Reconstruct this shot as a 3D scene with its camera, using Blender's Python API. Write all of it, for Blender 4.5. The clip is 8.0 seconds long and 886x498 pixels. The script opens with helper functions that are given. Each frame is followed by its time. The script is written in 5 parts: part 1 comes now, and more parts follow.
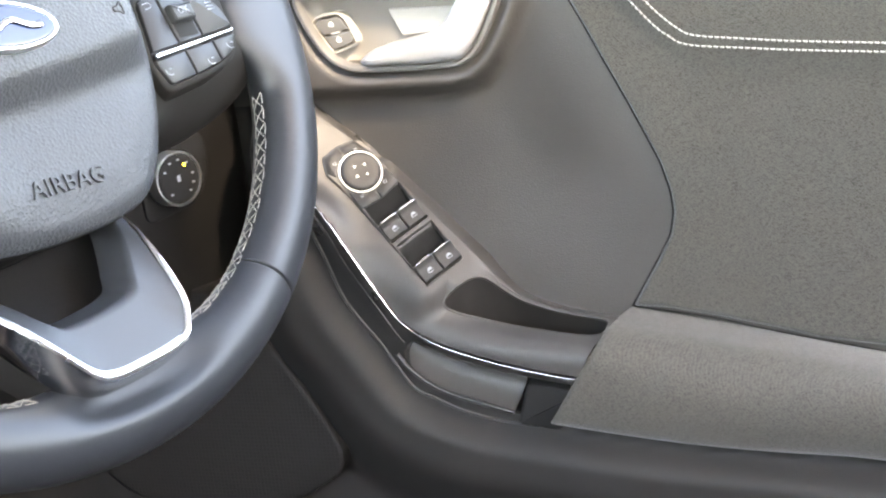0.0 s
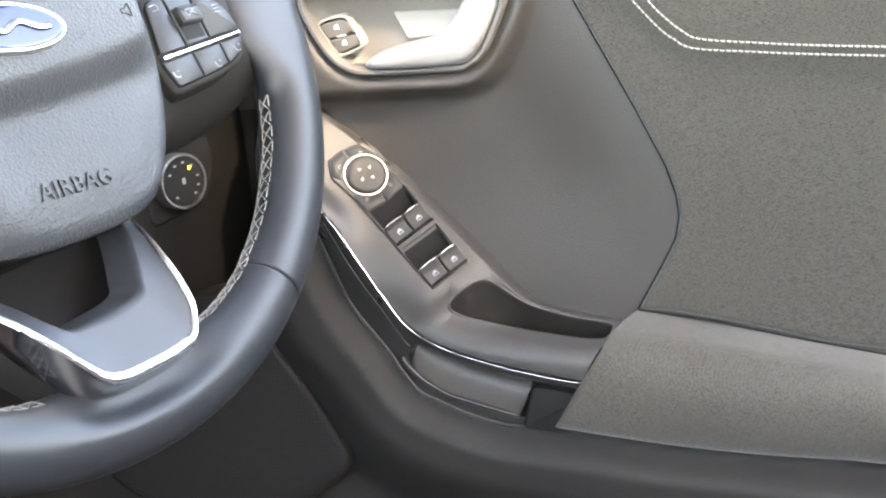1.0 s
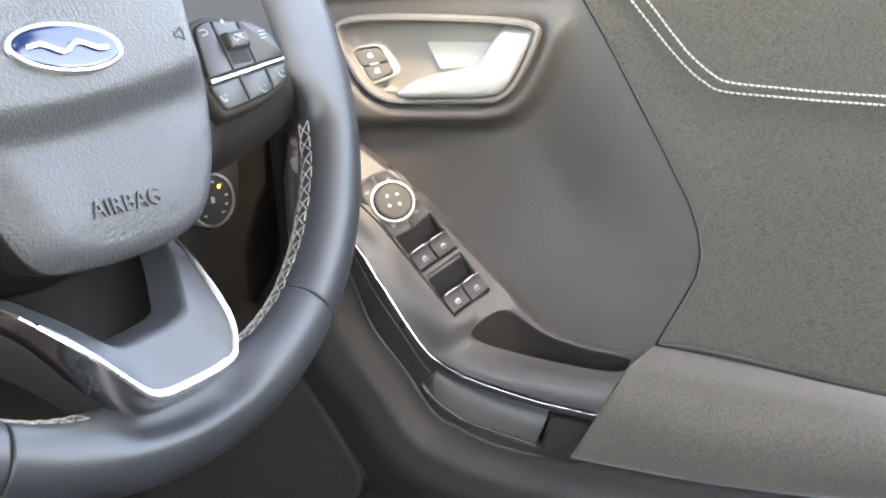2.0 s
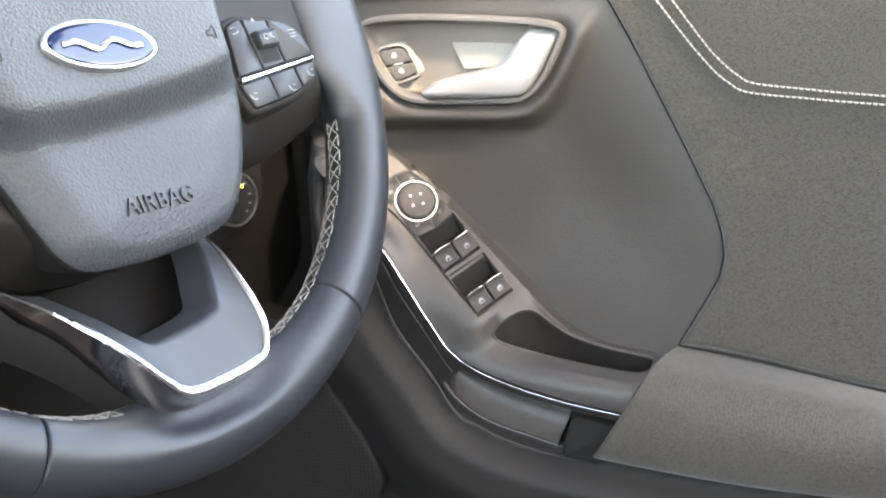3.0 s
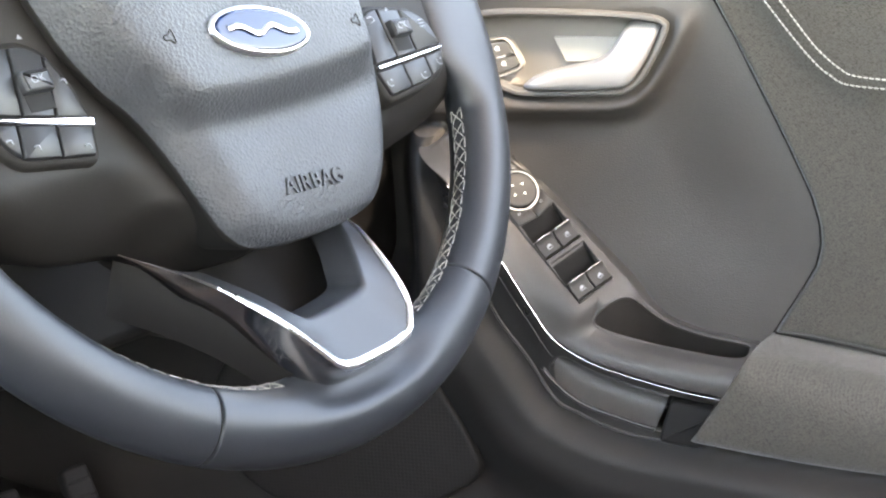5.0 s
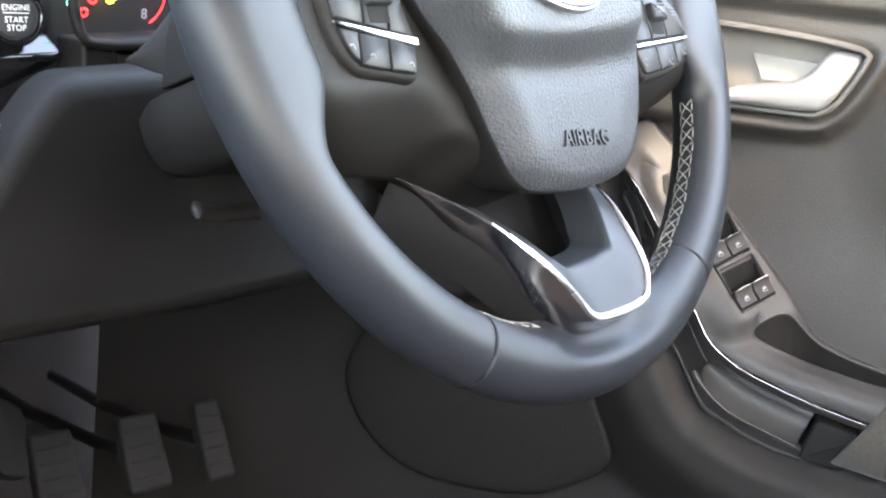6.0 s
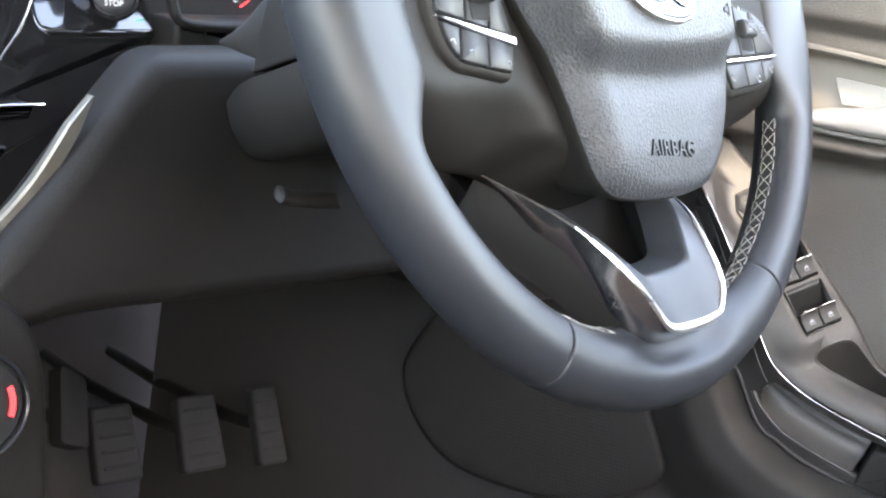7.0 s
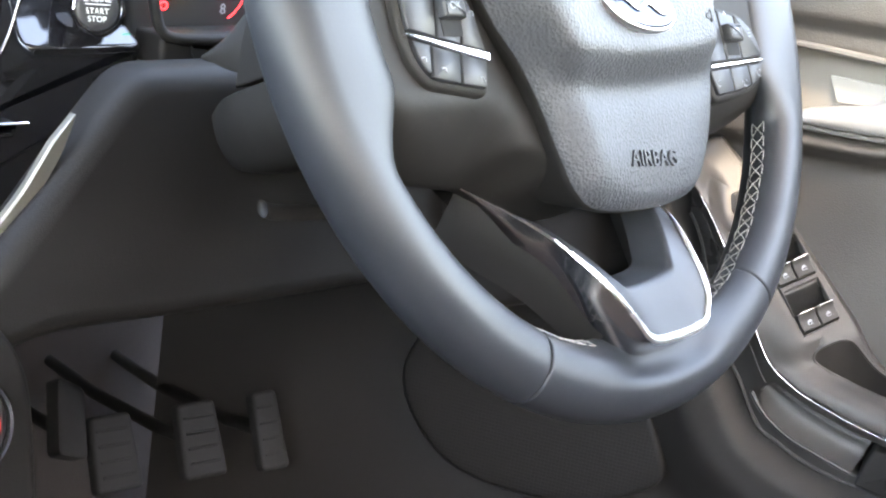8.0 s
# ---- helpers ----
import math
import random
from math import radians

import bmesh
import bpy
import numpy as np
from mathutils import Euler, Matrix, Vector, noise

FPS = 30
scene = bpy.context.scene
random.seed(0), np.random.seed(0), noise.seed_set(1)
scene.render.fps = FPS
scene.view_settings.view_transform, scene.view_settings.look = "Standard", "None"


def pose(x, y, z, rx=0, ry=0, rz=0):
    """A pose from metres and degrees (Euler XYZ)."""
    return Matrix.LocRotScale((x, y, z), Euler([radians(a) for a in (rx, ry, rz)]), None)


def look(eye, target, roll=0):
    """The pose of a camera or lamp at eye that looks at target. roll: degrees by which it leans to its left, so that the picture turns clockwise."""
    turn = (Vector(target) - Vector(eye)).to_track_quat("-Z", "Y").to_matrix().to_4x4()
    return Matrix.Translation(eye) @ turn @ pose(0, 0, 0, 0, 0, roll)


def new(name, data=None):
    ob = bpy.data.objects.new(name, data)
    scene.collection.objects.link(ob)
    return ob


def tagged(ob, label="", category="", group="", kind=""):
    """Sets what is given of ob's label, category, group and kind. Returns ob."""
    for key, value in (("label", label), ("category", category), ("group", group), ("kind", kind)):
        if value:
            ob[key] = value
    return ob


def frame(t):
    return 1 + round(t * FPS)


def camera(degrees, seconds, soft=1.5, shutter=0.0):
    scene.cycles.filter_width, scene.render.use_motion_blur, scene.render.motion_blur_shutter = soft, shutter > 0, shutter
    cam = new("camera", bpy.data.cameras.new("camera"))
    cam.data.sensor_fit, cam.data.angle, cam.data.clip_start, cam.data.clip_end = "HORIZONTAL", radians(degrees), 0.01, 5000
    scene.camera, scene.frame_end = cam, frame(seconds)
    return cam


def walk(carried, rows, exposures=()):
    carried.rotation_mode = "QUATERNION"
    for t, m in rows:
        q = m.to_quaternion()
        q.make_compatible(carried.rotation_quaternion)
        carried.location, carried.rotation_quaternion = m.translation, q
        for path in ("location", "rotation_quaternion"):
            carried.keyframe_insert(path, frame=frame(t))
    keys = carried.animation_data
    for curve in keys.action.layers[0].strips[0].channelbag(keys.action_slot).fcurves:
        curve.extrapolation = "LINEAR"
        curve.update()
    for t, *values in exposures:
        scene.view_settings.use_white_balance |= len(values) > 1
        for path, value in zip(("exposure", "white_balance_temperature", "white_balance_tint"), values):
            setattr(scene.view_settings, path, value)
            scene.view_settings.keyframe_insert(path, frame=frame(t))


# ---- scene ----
cam = camera(33.5, 8.0, soft=2.2)
PATH = [
    (0, pose(-0.3434, -0.4903, 0.7493, 72.199, 6.712, -54.673)),
    (0.5, pose(-0.3434, -0.4908, 0.7503, 72.266, 6.753, -54.639)),
    (1, pose(-0.3452, -0.4873, 0.7490, 72.367, 6.577, -54.678)),
    (1.5, pose(-0.3640, -0.4749, 0.7548, 72.924, 5.147, -55.060)),
    (1.7, pose(-0.3656, -0.4764, 0.7584, 73.033, 4.615, -54.840)),
    (2.8, pose(-0.3711, -0.4712, 0.7585, 73.331, 3.952, -54.393)),
    (3, pose(-0.3741, -0.4679, 0.7578, 73.330, 4.010, -54.420)),
    (3.5, pose(-0.3791, -0.4669, 0.7584, 73.240, 4.816, -54.068)),
    (4, pose(-0.3772, -0.4668, 0.7612, 73.032, 5.395, -53.745)),
    (4.2, pose(-0.3792, -0.4658, 0.7610, 73.066, 5.707, -53.829)),
    (5.3, pose(-0.4592, -0.4074, 0.7506, 74.346, 1.382, -54.632)),
    (5.5, pose(-0.4841, -0.3861, 0.7449, 74.812, -0.798, -54.637)),
    (6, pose(-0.5170, -0.3582, 0.7266, 75.176, -4.980, -52.957)),
    (6.5, pose(-0.5183, -0.3566, 0.7226, 75.164, -6.945, -51.199)),
    (7, pose(-0.5300, -0.3488, 0.7218, 75.148, -8.435, -50.367)),
    (7.5, pose(-0.5119, -0.3542, 0.7130, 75.203, -8.696, -49.588)),
    (8, pose(-0.5158, -0.3595, 0.7362, 74.394, -7.290, -49.544)),
]
walk(cam, PATH, exposures=[(0.0, 5.35, 9300, 14), (1.7, 5.28, 9300, 14), (3.5, 5.03, 9300, 14), (5.5, 5.07, 9300, 14), (7.0, 5.22, 9300, 14), (8.0, 5.32, 9300, 14)])

# ---- daylight: hazy sky through the glass, one soft sun ----
world = bpy.data.worlds.new("sky")
scene.world = world
world.use_nodes = True
wn, wl = world.node_tree.nodes, world.node_tree.links
sky = wn.new("ShaderNodeTexSky")
sky.sky_type = "NISHITA"
sky.sun_disc = False
sky.sun_elevation, sky.sun_rotation = radians(43.8), radians(196.7)
wn["Background"].inputs["Strength"].default_value = 0.17
wl.new(sky.outputs["Color"], wn["Background"].inputs["Color"])
sun_data = bpy.data.lights.new("sun", "SUN")
sun_data.energy, sun_data.angle, sun_data.color = 0.55, radians(7), (1.0, 0.97, 0.93)
sun = new("sun", sun_data)
sun.matrix_world = look((-0.9, -3.0, 3.68), (0.0, 0.0, 0.68))


# ---- materials ----
def nodes_of(name):
    m = bpy.data.materials.new(name)
    m.use_nodes = True
    return m, m.node_tree.nodes, m.node_tree.links, m.node_tree.nodes["Principled BSDF"]


def grained(name, colour, rough=0.5, metal=0.0, scale=900.0, bump=0.15, vary=0.12, wide=14.0, kind="noise", spec=0.5, depth=0.0004):
    """Plain coloured surface with fine grain relief and a broad variation of tone and gloss."""
    m, n, l, b = nodes_of(name)
    tc = n.new("ShaderNodeTexCoord")
    big = n.new("ShaderNodeTexNoise")
    big.inputs["Scale"].default_value, big.inputs["Detail"].default_value = wide, 4.0
    l.new(tc.outputs["Object"], big.inputs["Vector"])
    ramp = n.new("ShaderNodeMapRange")
    ramp.inputs["From Min"].default_value, ramp.inputs["From Max"].default_value = 0.3, 0.7
    ramp.inputs["To Min"].default_value, ramp.inputs["To Max"].default_value = 1.0 - vary, 1.0 + vary
    l.new(big.outputs["Fac"], ramp.inputs["Value"])
    mul = n.new("ShaderNodeVectorMath")
    mul.operation = "SCALE"
    mul.inputs[0].default_value = colour
    l.new(ramp.outputs["Result"], mul.inputs["Scale"])
    l.new(mul.outputs["Vector"], b.inputs["Base Color"])
    rr = n.new("ShaderNodeMapRange")
    rr.inputs["From Min"].default_value, rr.inputs["From Max"].default_value = 0.25, 0.75
    rr.inputs["To Min"].default_value, rr.inputs["To Max"].default_value = max(rough - 0.06, 0.02), rough + 0.06
    l.new(big.outputs["Fac"], rr.inputs["Value"])
    l.new(rr.outputs["Result"], b.inputs["Roughness"])
    b.inputs["Metallic"].default_value = metal
    b.inputs["Specular IOR Level"].default_value = spec
    if bump > 0:
        if kind == "noise":
            fine = n.new("ShaderNodeTexNoise")
            fine.inputs["Detail"].default_value = 2.0
            out = fine.outputs["Fac"]
        else:
            fine = n.new("ShaderNodeTexVoronoi")
            fine.feature = "F1"
            out = fine.outputs["Distance"]
        fine.inputs["Scale"].default_value = scale
        l.new(tc.outputs["Object"], fine.inputs["Vector"])
        bp = n.new("ShaderNodeBump")
        bp.inputs["Strength"].default_value, bp.inputs["Distance"].default_value = bump, depth
        l.new(out, bp.inputs["Height"])
        l.new(bp.outputs["Normal"], b.inputs["Normal"])
    return m


def woven(name, colour):
    """Twill cloth: fine slanting ribs with flecked, streaky yarn."""
    m, n, l, b = nodes_of(name)
    tc = n.new("ShaderNodeTexCoord")
    rib = n.new("ShaderNodeTexWave")
    rib.wave_type, rib.bands_direction = "BANDS", "DIAGONAL"
    rib.inputs["Scale"].default_value, rib.inputs["Distortion"].default_value = 330.0, 1.6
    rib.inputs["Detail"].default_value, rib.inputs["Detail Scale"].default_value = 2.0, 3.0
    l.new(tc.outputs["Object"], rib.inputs["Vector"])
    mp = n.new("ShaderNodeMapping")
    mp.inputs["Scale"].default_value = (650.0, 2500.0, 2500.0)
    l.new(tc.outputs["Object"], mp.inputs["Vector"])
    yarn = n.new("ShaderNodeTexNoise")
    yarn.inputs["Scale"].default_value, yarn.inputs["Detail"].default_value = 1.0, 3.0
    l.new(mp.outputs["Vector"], yarn.inputs["Vector"])
    fleck = n.new("ShaderNodeTexNoise")
    fleck.inputs["Scale"].default_value, fleck.inputs["Detail"].default_value = 2400.0, 2.0
    l.new(tc.outputs["Object"], fleck.inputs["Vector"])
    mix = n.new("ShaderNodeMath")
    mix.operation = "MULTIPLY_ADD"
    mix.inputs[1].default_value = 0.09
    l.new(rib.outputs["Fac"], mix.inputs[0])
    l.new(yarn.outputs["Fac"], mix.inputs[2])
    add = n.new("ShaderNodeMath")
    add.operation = "MULTIPLY_ADD"
    add.inputs[1].default_value = 0.8
    l.new(fleck.outputs["Fac"], add.inputs[0])
    l.new(mix.outputs["Value"], add.inputs[2])
    cr = n.new("ShaderNodeValToRGB")
    cr.color_ramp.elements[0].position, cr.color_ramp.elements[1].position = 0.70, 1.15
    cr.color_ramp.elements[0].color = (*[c * 0.45 for c in colour], 1)
    cr.color_ramp.elements[1].color = (*[c * 1.75 for c in colour], 1)
    l.new(add.outputs["Value"], cr.inputs["Fac"])
    l.new(cr.outputs["Color"], b.inputs["Base Color"])
    b.inputs["Roughness"].default_value = 0.92
    b.inputs["Specular IOR Level"].default_value = 0.15
    b.inputs["Sheen Weight"].default_value = 0.25
    b.inputs["Sheen Roughness"].default_value = 0.5
    bp = n.new("ShaderNodeBump")
    bp.inputs["Strength"].default_value, bp.inputs["Distance"].default_value = 0.5, 0.0004
    l.new(add.outputs["Value"], bp.inputs["Height"])
    l.new(bp.outputs["Normal"], b.inputs["Normal"])
    return m


def perforated(name, colour):
    """Speaker cover: rows of small round holes as relief."""
    m, n, l, b = nodes_of(name)
    tc = n.new("ShaderNodeTexCoord")
    v = n.new("ShaderNodeTexVoronoi")
    v.inputs["Scale"].default_value, v.inputs["Randomness"].default_value = 420.0, 0.12
    l.new(tc.outputs["Object"], v.inputs["Vector"])
    cr = n.new("ShaderNodeValToRGB")
    cr.color_ramp.elements[0].position, cr.color_ramp.elements[1].position = 0.28, 0.42
    cr.color_ramp.elements[0].color, cr.color_ramp.elements[1].color = (*[c * 0.6 for c in colour], 1), (*colour, 1)
    l.new(v.outputs["Distance"], cr.inputs["Fac"])
    l.new(cr.outputs["Color"], b.inputs["Base Color"])
    bp = n.new("ShaderNodeBump")
    bp.inputs["Strength"].default_value, bp.inputs["Distance"].default_value = 0.3, 0.0008
    l.new(v.outputs["Distance"], bp.inputs["Height"])
    l.new(bp.outputs["Normal"], b.inputs["Normal"])
    b.inputs["Roughness"].default_value = 0.6
    b.inputs["Specular IOR Level"].default_value = 0.15
    return m


def glowing(name, colour, strength):
    m, n, l, b = nodes_of(name)
    b.inputs["Base Color"].default_value = (*[c * 0.3 for c in colour], 1)
    b.inputs["Emission Color"].default_value = (*colour, 1)
    b.inputs["Emission Strength"].default_value = strength
    return m


M_DOOR = grained("door plastic", (0.0405, 0.0365, 0.0330), 0.47, scale=1000, bump=0.4, vary=0.1, kind="voronoi", depth=0.0003)
M_ARM = grained("satin armrest plastic", (0.031, 0.0295, 0.0282), 0.46, scale=1600, bump=0.08, vary=0.08)
# the unseen seat's shade on the lower door is put into this dark colour
M_LOWER = grained("hard lower plastic", (0.0125, 0.0113, 0.0105), 0.6, spec=0.3, scale=1300, bump=0.2, vary=0.12, kind="voronoi", depth=0.0003)
M_DASH = grained("dashboard plastic", (0.0080, 0.0072, 0.0067), 0.6, spec=0.2, scale=1300, bump=0.25, vary=0.12, kind="voronoi", depth=0.0003)
M_CLOTH = woven("grey twill cloth", (0.0365, 0.0348, 0.0305))
# black leather and cover, with the sky's blue sheen put into the colour
M_LEATHER = grained("smooth leather", (0.0165, 0.0185, 0.0220), 0.42, spec=0.36, scale=700, bump=0.05, vary=0.08, kind="voronoi", depth=0.0003)
M_AIRBAG = grained("grained airbag cover", (0.032, 0.0345, 0.0385), 0.46, spec=0.33, scale=720, bump=0.6, vary=0.06, kind="voronoi", depth=0.0005)
M_HUB = grained("matte hub plastic", (0.0125, 0.0113, 0.0104), 0.62, spec=0.24, scale=1200, bump=0.15, vary=0.1)
M_BUTTON = grained("satin button", (0.020, 0.021, 0.023), 0.45, spec=0.34, scale=1800, bump=0.04, vary=0.06)
M_SWITCH = grained("black switch", (0.016, 0.016, 0.016), 0.55, scale=1800, bump=0.05, vary=0.08, spec=0.06)
M_ROCKER = grained("satin black switch", (0.027, 0.0265, 0.026), 0.5, scale=1800, bump=0.05, vary=0.08, spec=0.3)
M_LOCK = grained("grey lock button", (0.10, 0.096, 0.09), 0.45, scale=2000, bump=0.04, vary=0.05)
# armrest plastic made paler for the light on the pocket floor
M_POCKET_LIT = grained("lit pocket plastic", (0.048, 0.0455, 0.043), 0.5, scale=1600, bump=0.06, vary=0.08)
M_CHROME = grained("chrome", (0.85, 0.85, 0.87), 0.08, metal=1.0, bump=0.0, vary=0.03)
M_SATIN = grained("satin silver", (0.62, 0.62, 0.6), 0.33, metal=1.0, scale=2500, bump=0.03, vary=0.05)
M_SPOKE = grained("satin grey spoke trim", (0.030, 0.033, 0.038), 0.45, spec=0.42, metal=0.03, scale=2500, bump=0.03, vary=0.05)
M_BEZEL = grained("satin bezel", (0.15, 0.141, 0.127), 0.42, metal=0.1, scale=2200, bump=0.04, vary=0.05)
M_RING = grained("dark chrome", (0.13, 0.13, 0.135), 0.25, metal=1.0, bump=0.0, vary=0.03)
M_PLATE = grained("pale plastic", (0.27, 0.26, 0.24), 0.5, scale=2000, bump=0.05, vary=0.05)
# the frame's chrome again, darkened for faces that mirror dark surroundings
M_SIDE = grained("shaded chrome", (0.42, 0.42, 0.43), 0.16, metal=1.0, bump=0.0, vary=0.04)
M_GOLD = grained("warm satin metal", (0.24, 0.23, 0.20), 0.48, metal=0.8, scale=2500, bump=0.03, vary=0.05)
M_TRIM = grained("grey bezel", (0.10, 0.096, 0.09), 0.48, scale=2200, bump=0.04, vary=0.05)
M_GLOSS = grained("glossy dark trim", (0.026, 0.025, 0.0243), 0.30, scale=400, bump=0.02, vary=0.1)
M_BAND = grained("bright satin chrome", (0.88, 0.88, 0.90), 0.3, metal=1.0, bump=0.0, vary=0.03)
M_LEVER = grained("silver paint", (0.23, 0.228, 0.226), 0.36, metal=0.05, scale=2500, bump=0.02, vary=0.04)
M_PIANO = grained("piano black", (0.010, 0.010, 0.011), 0.05, scale=60, bump=0.0, vary=0.15, spec=0.8)
M_WHITE = grained("white print", (0.75, 0.75, 0.73), 0.5, bump=0.0, vary=0.03)
M_GREYPRINT = grained("grey print", (0.22, 0.23, 0.25), 0.5, bump=0.0, vary=0.03)
M_THREAD = grained("pale thread", (0.33, 0.315, 0.285), 0.8, scale=3000, bump=0.3, vary=0.1)
M_BLUE = grained("blue enamel", (0.003, 0.013, 0.048), 0.08, spec=0.4, bump=0.0, vary=0.05)
M_DARKGAP = grained("dark joint", (0.009, 0.009, 0.009), 0.85, bump=0.0, spec=0.1)
M_GRILLE = perforated("speaker cover", (0.0105, 0.0097, 0.0092))
M_CARPET = grained("black carpet", (0.028, 0.023, 0.022), 0.95, scale=1200, bump=0.8, vary=0.2, depth=0.002)
M_RUBBER = grained("pedal rubber", (0.0125, 0.0122, 0.0125), 0.75, spec=0.12, scale=500, bump=0.2, vary=0.1)
M_LINER = grained("grey headlining", (0.45, 0.44, 0.42), 0.9, scale=900, bump=0.2)
M_YELLOW = glowing("amber lamp", (1.0, 0.7, 0.05), 0.8)
M_RED = glowing("red lamp", (1.0, 0.02, 0.03), 0.35)
M_TEAL = glowing("teal lamp", (0.05, 0.8, 0.7), 0.3)


# ---- building helpers ----
def mesh_part(name, verts, faces, material, parent=None, label="", smooth=True):
    me = bpy.data.meshes.new(name)
    me.from_pydata([tuple(map(float, v)) for v in verts], [], [tuple(map(int, f)) for f in faces])
    me.materials.append(material)
    if smooth:
        me.polygons.foreach_set("use_smooth", [True] * len(me.polygons))
    me.update()
    ob = new(name, me)
    ob.parent = parent
    if label:
        tagged(ob, label)
    return ob


def part(name, bm, material, parent=None, label="", smooth=True):
    me = bpy.data.meshes.new(name)
    bm.normal_update()
    bm.to_mesh(me)
    bm.free()
    me.materials.append(material)
    if smooth:
        me.polygons.foreach_set("use_smooth", [True] * len(me.polygons))
    ob = new(name, me)
    ob.parent = parent
    if label:
        tagged(ob, label)
    return ob


def thing(name, matrix, label, category, kind="", group=""):
    ob = new(name)
    ob.empty_display_size = 0.02
    ob.matrix_world = matrix
    return tagged(ob, label, category, group, kind)


def grid_faces(rows, cols, close_rows=False, close_cols=False):
    f = []
    for i in range(rows if close_rows else rows - 1):
        for j in range(cols if close_cols else cols - 1):
            a, b = i * cols + j, i * cols + (j + 1) % cols
            c, d = ((i + 1) % rows) * cols + (j + 1) % cols, ((i + 1) % rows) * cols + j
            f.append((a, b, c, d))
    return f


def spline(points, count, closed=False):
    """Catmull-Rom curve through points (any dimension), evenly spaced."""
    p = np.array(points, float)
    n = len(p)
    out = []
    for i in range(n if closed else n - 1):
        a, b = p[(i - 1) % n] if closed or i > 0 else 2 * p[0] - p[1], p[i]
        c = p[(i + 1) % n]
        d = p[(i + 2) % n] if closed or i + 2 < n else 2 * p[-1] - p[-2]
        t = np.linspace(0, 1, 24, endpoint=False)[:, None]
        out.append(0.5 * (2 * b + (c - a) * t + (2 * a - 5 * b + 4 * c - d) * t**2 + (3 * b - a - 3 * c + d) * t**3))
    out.append(p[:1] if closed else p[-1:])
    out = np.concatenate(out)
    length = np.concatenate([[0], np.cumsum(np.linalg.norm(np.diff(out, axis=0), axis=1))])
    want = np.linspace(0, length[-1], count + 1)[:-1] if closed else np.linspace(0, length[-1], count)
    return np.stack([np.interp(want, length, out[:, k]) for k in range(p.shape[1])], 1)


def rounded(points, radius, steps=6):
    """Closed polygon with its corners rounded, counter-clockwise or not as given."""
    p = [Vector(q) for q in points]
    out = []
    for i in range(len(p)):
        a, b, c = p[i - 1], p[i], p[(i + 1) % len(p)]
        r = radius[i] if isinstance(radius, (list, tuple)) else radius
        u, v = (a - b), (c - b)
        k = min(r, 0.48 * u.length, 0.48 * v.length)
        s, e = b + u.normalized() * k, b + v.normalized() * k
        for j in range(steps + 1):
            t = j / steps
            out.append(tuple((1 - t) ** 2 * s + 2 * t * (1 - t) * b + t * t * e))
    return np.array(out)


def offset(outline, d):
    """Outline moved outwards by d (inwards if negative)."""
    o = np.asarray(outline, float)
    area = 0.5 * np.sum(o[:, 0] * np.roll(o[:, 1], -1) - np.roll(o[:, 0], -1) * o[:, 1])
    t = np.roll(o, -1, 0) - np.roll(o, 1, 0)
    t /= np.maximum(np.linalg.norm(t, axis=1), 1e-9)[:, None]
    nrm = np.stack([t[:, 1], -t[:, 0]], 1) * (1 if area > 0 else -1)
    return o + nrm * d


def plate(name, outline, rings, material, parent, label="", place=None, cap=True, smooth=True, back=False):
    """Stack of rings (offset outwards, height) over an outline, closed on top: place maps (x, y, height) to the thing's frame."""
    o = np.asarray(outline, float)
    if 0.5 * np.sum(o[:, 0] * np.roll(o[:, 1], -1) - np.roll(o[:, 0], -1) * o[:, 1]) < 0:
        o = o[::-1]
    n = len(o)
    verts = []
    for d, h in rings:
        for x, y in offset(o, d):
            verts.append((x, y, h))
    if place:
        verts = [place(*v) for v in verts]
    faces = []
    for i in range(len(rings) - 1):
        for j in range(n):
            k = (j + 1) % n
            faces.append((i * n + j, i * n + k, (i + 1) * n + k, (i + 1) * n + j))
    if cap:
        faces.append(tuple((len(rings) - 1) * n + j for j in range(n)))
    if back:
        faces.append(tuple(reversed(range(n))))
    ob = mesh_part(name, verts, faces, material, parent, label, smooth)
    if smooth:
        ob.data.set_sharp_from_angle(angle=radians(50))
    return ob


def tube(points, radius, sides=8, closed=False, flat=1.0):
    """Vertices and faces of a round bar along points."""
    p = np.array(points, float)
    n = len(p)
    t = (np.roll(p, -1, 0) - np.roll(p, 1, 0)) if closed else np.gradient(p, axis=0)
    t /= np.maximum(np.linalg.norm(t, axis=1), 1e-9)[:, None]
    ref = np.array([0.13, 0.21, 1.0])
    verts = []
    for i in range(n):
        a = np.cross(t[i], ref)
        a /= max(np.linalg.norm(a), 1e-9)
        b = np.cross(t[i], a)
        for k in range(sides):
            w = 2 * math.pi * k / sides
            verts.append(p[i] + radius * (math.cos(w) * a + flat * math.sin(w) * b))
    faces = grid_faces(n, sides, closed, True)
    if not closed:
        faces.append(tuple(range(sides)))
        faces.append(tuple((n - 1) * sides + k for k in reversed(range(sides))))
    return verts, faces


def bars(segments, radius, sides=6):
    """Many short round bars in one mesh: pairs or runs of points."""
    V, F = [], []
    for s in segments:
        v, f = tube(s, radius, sides)
        F += [tuple(i + len(V) for i in q) for q in f]
        V += list(v)
    return V, F


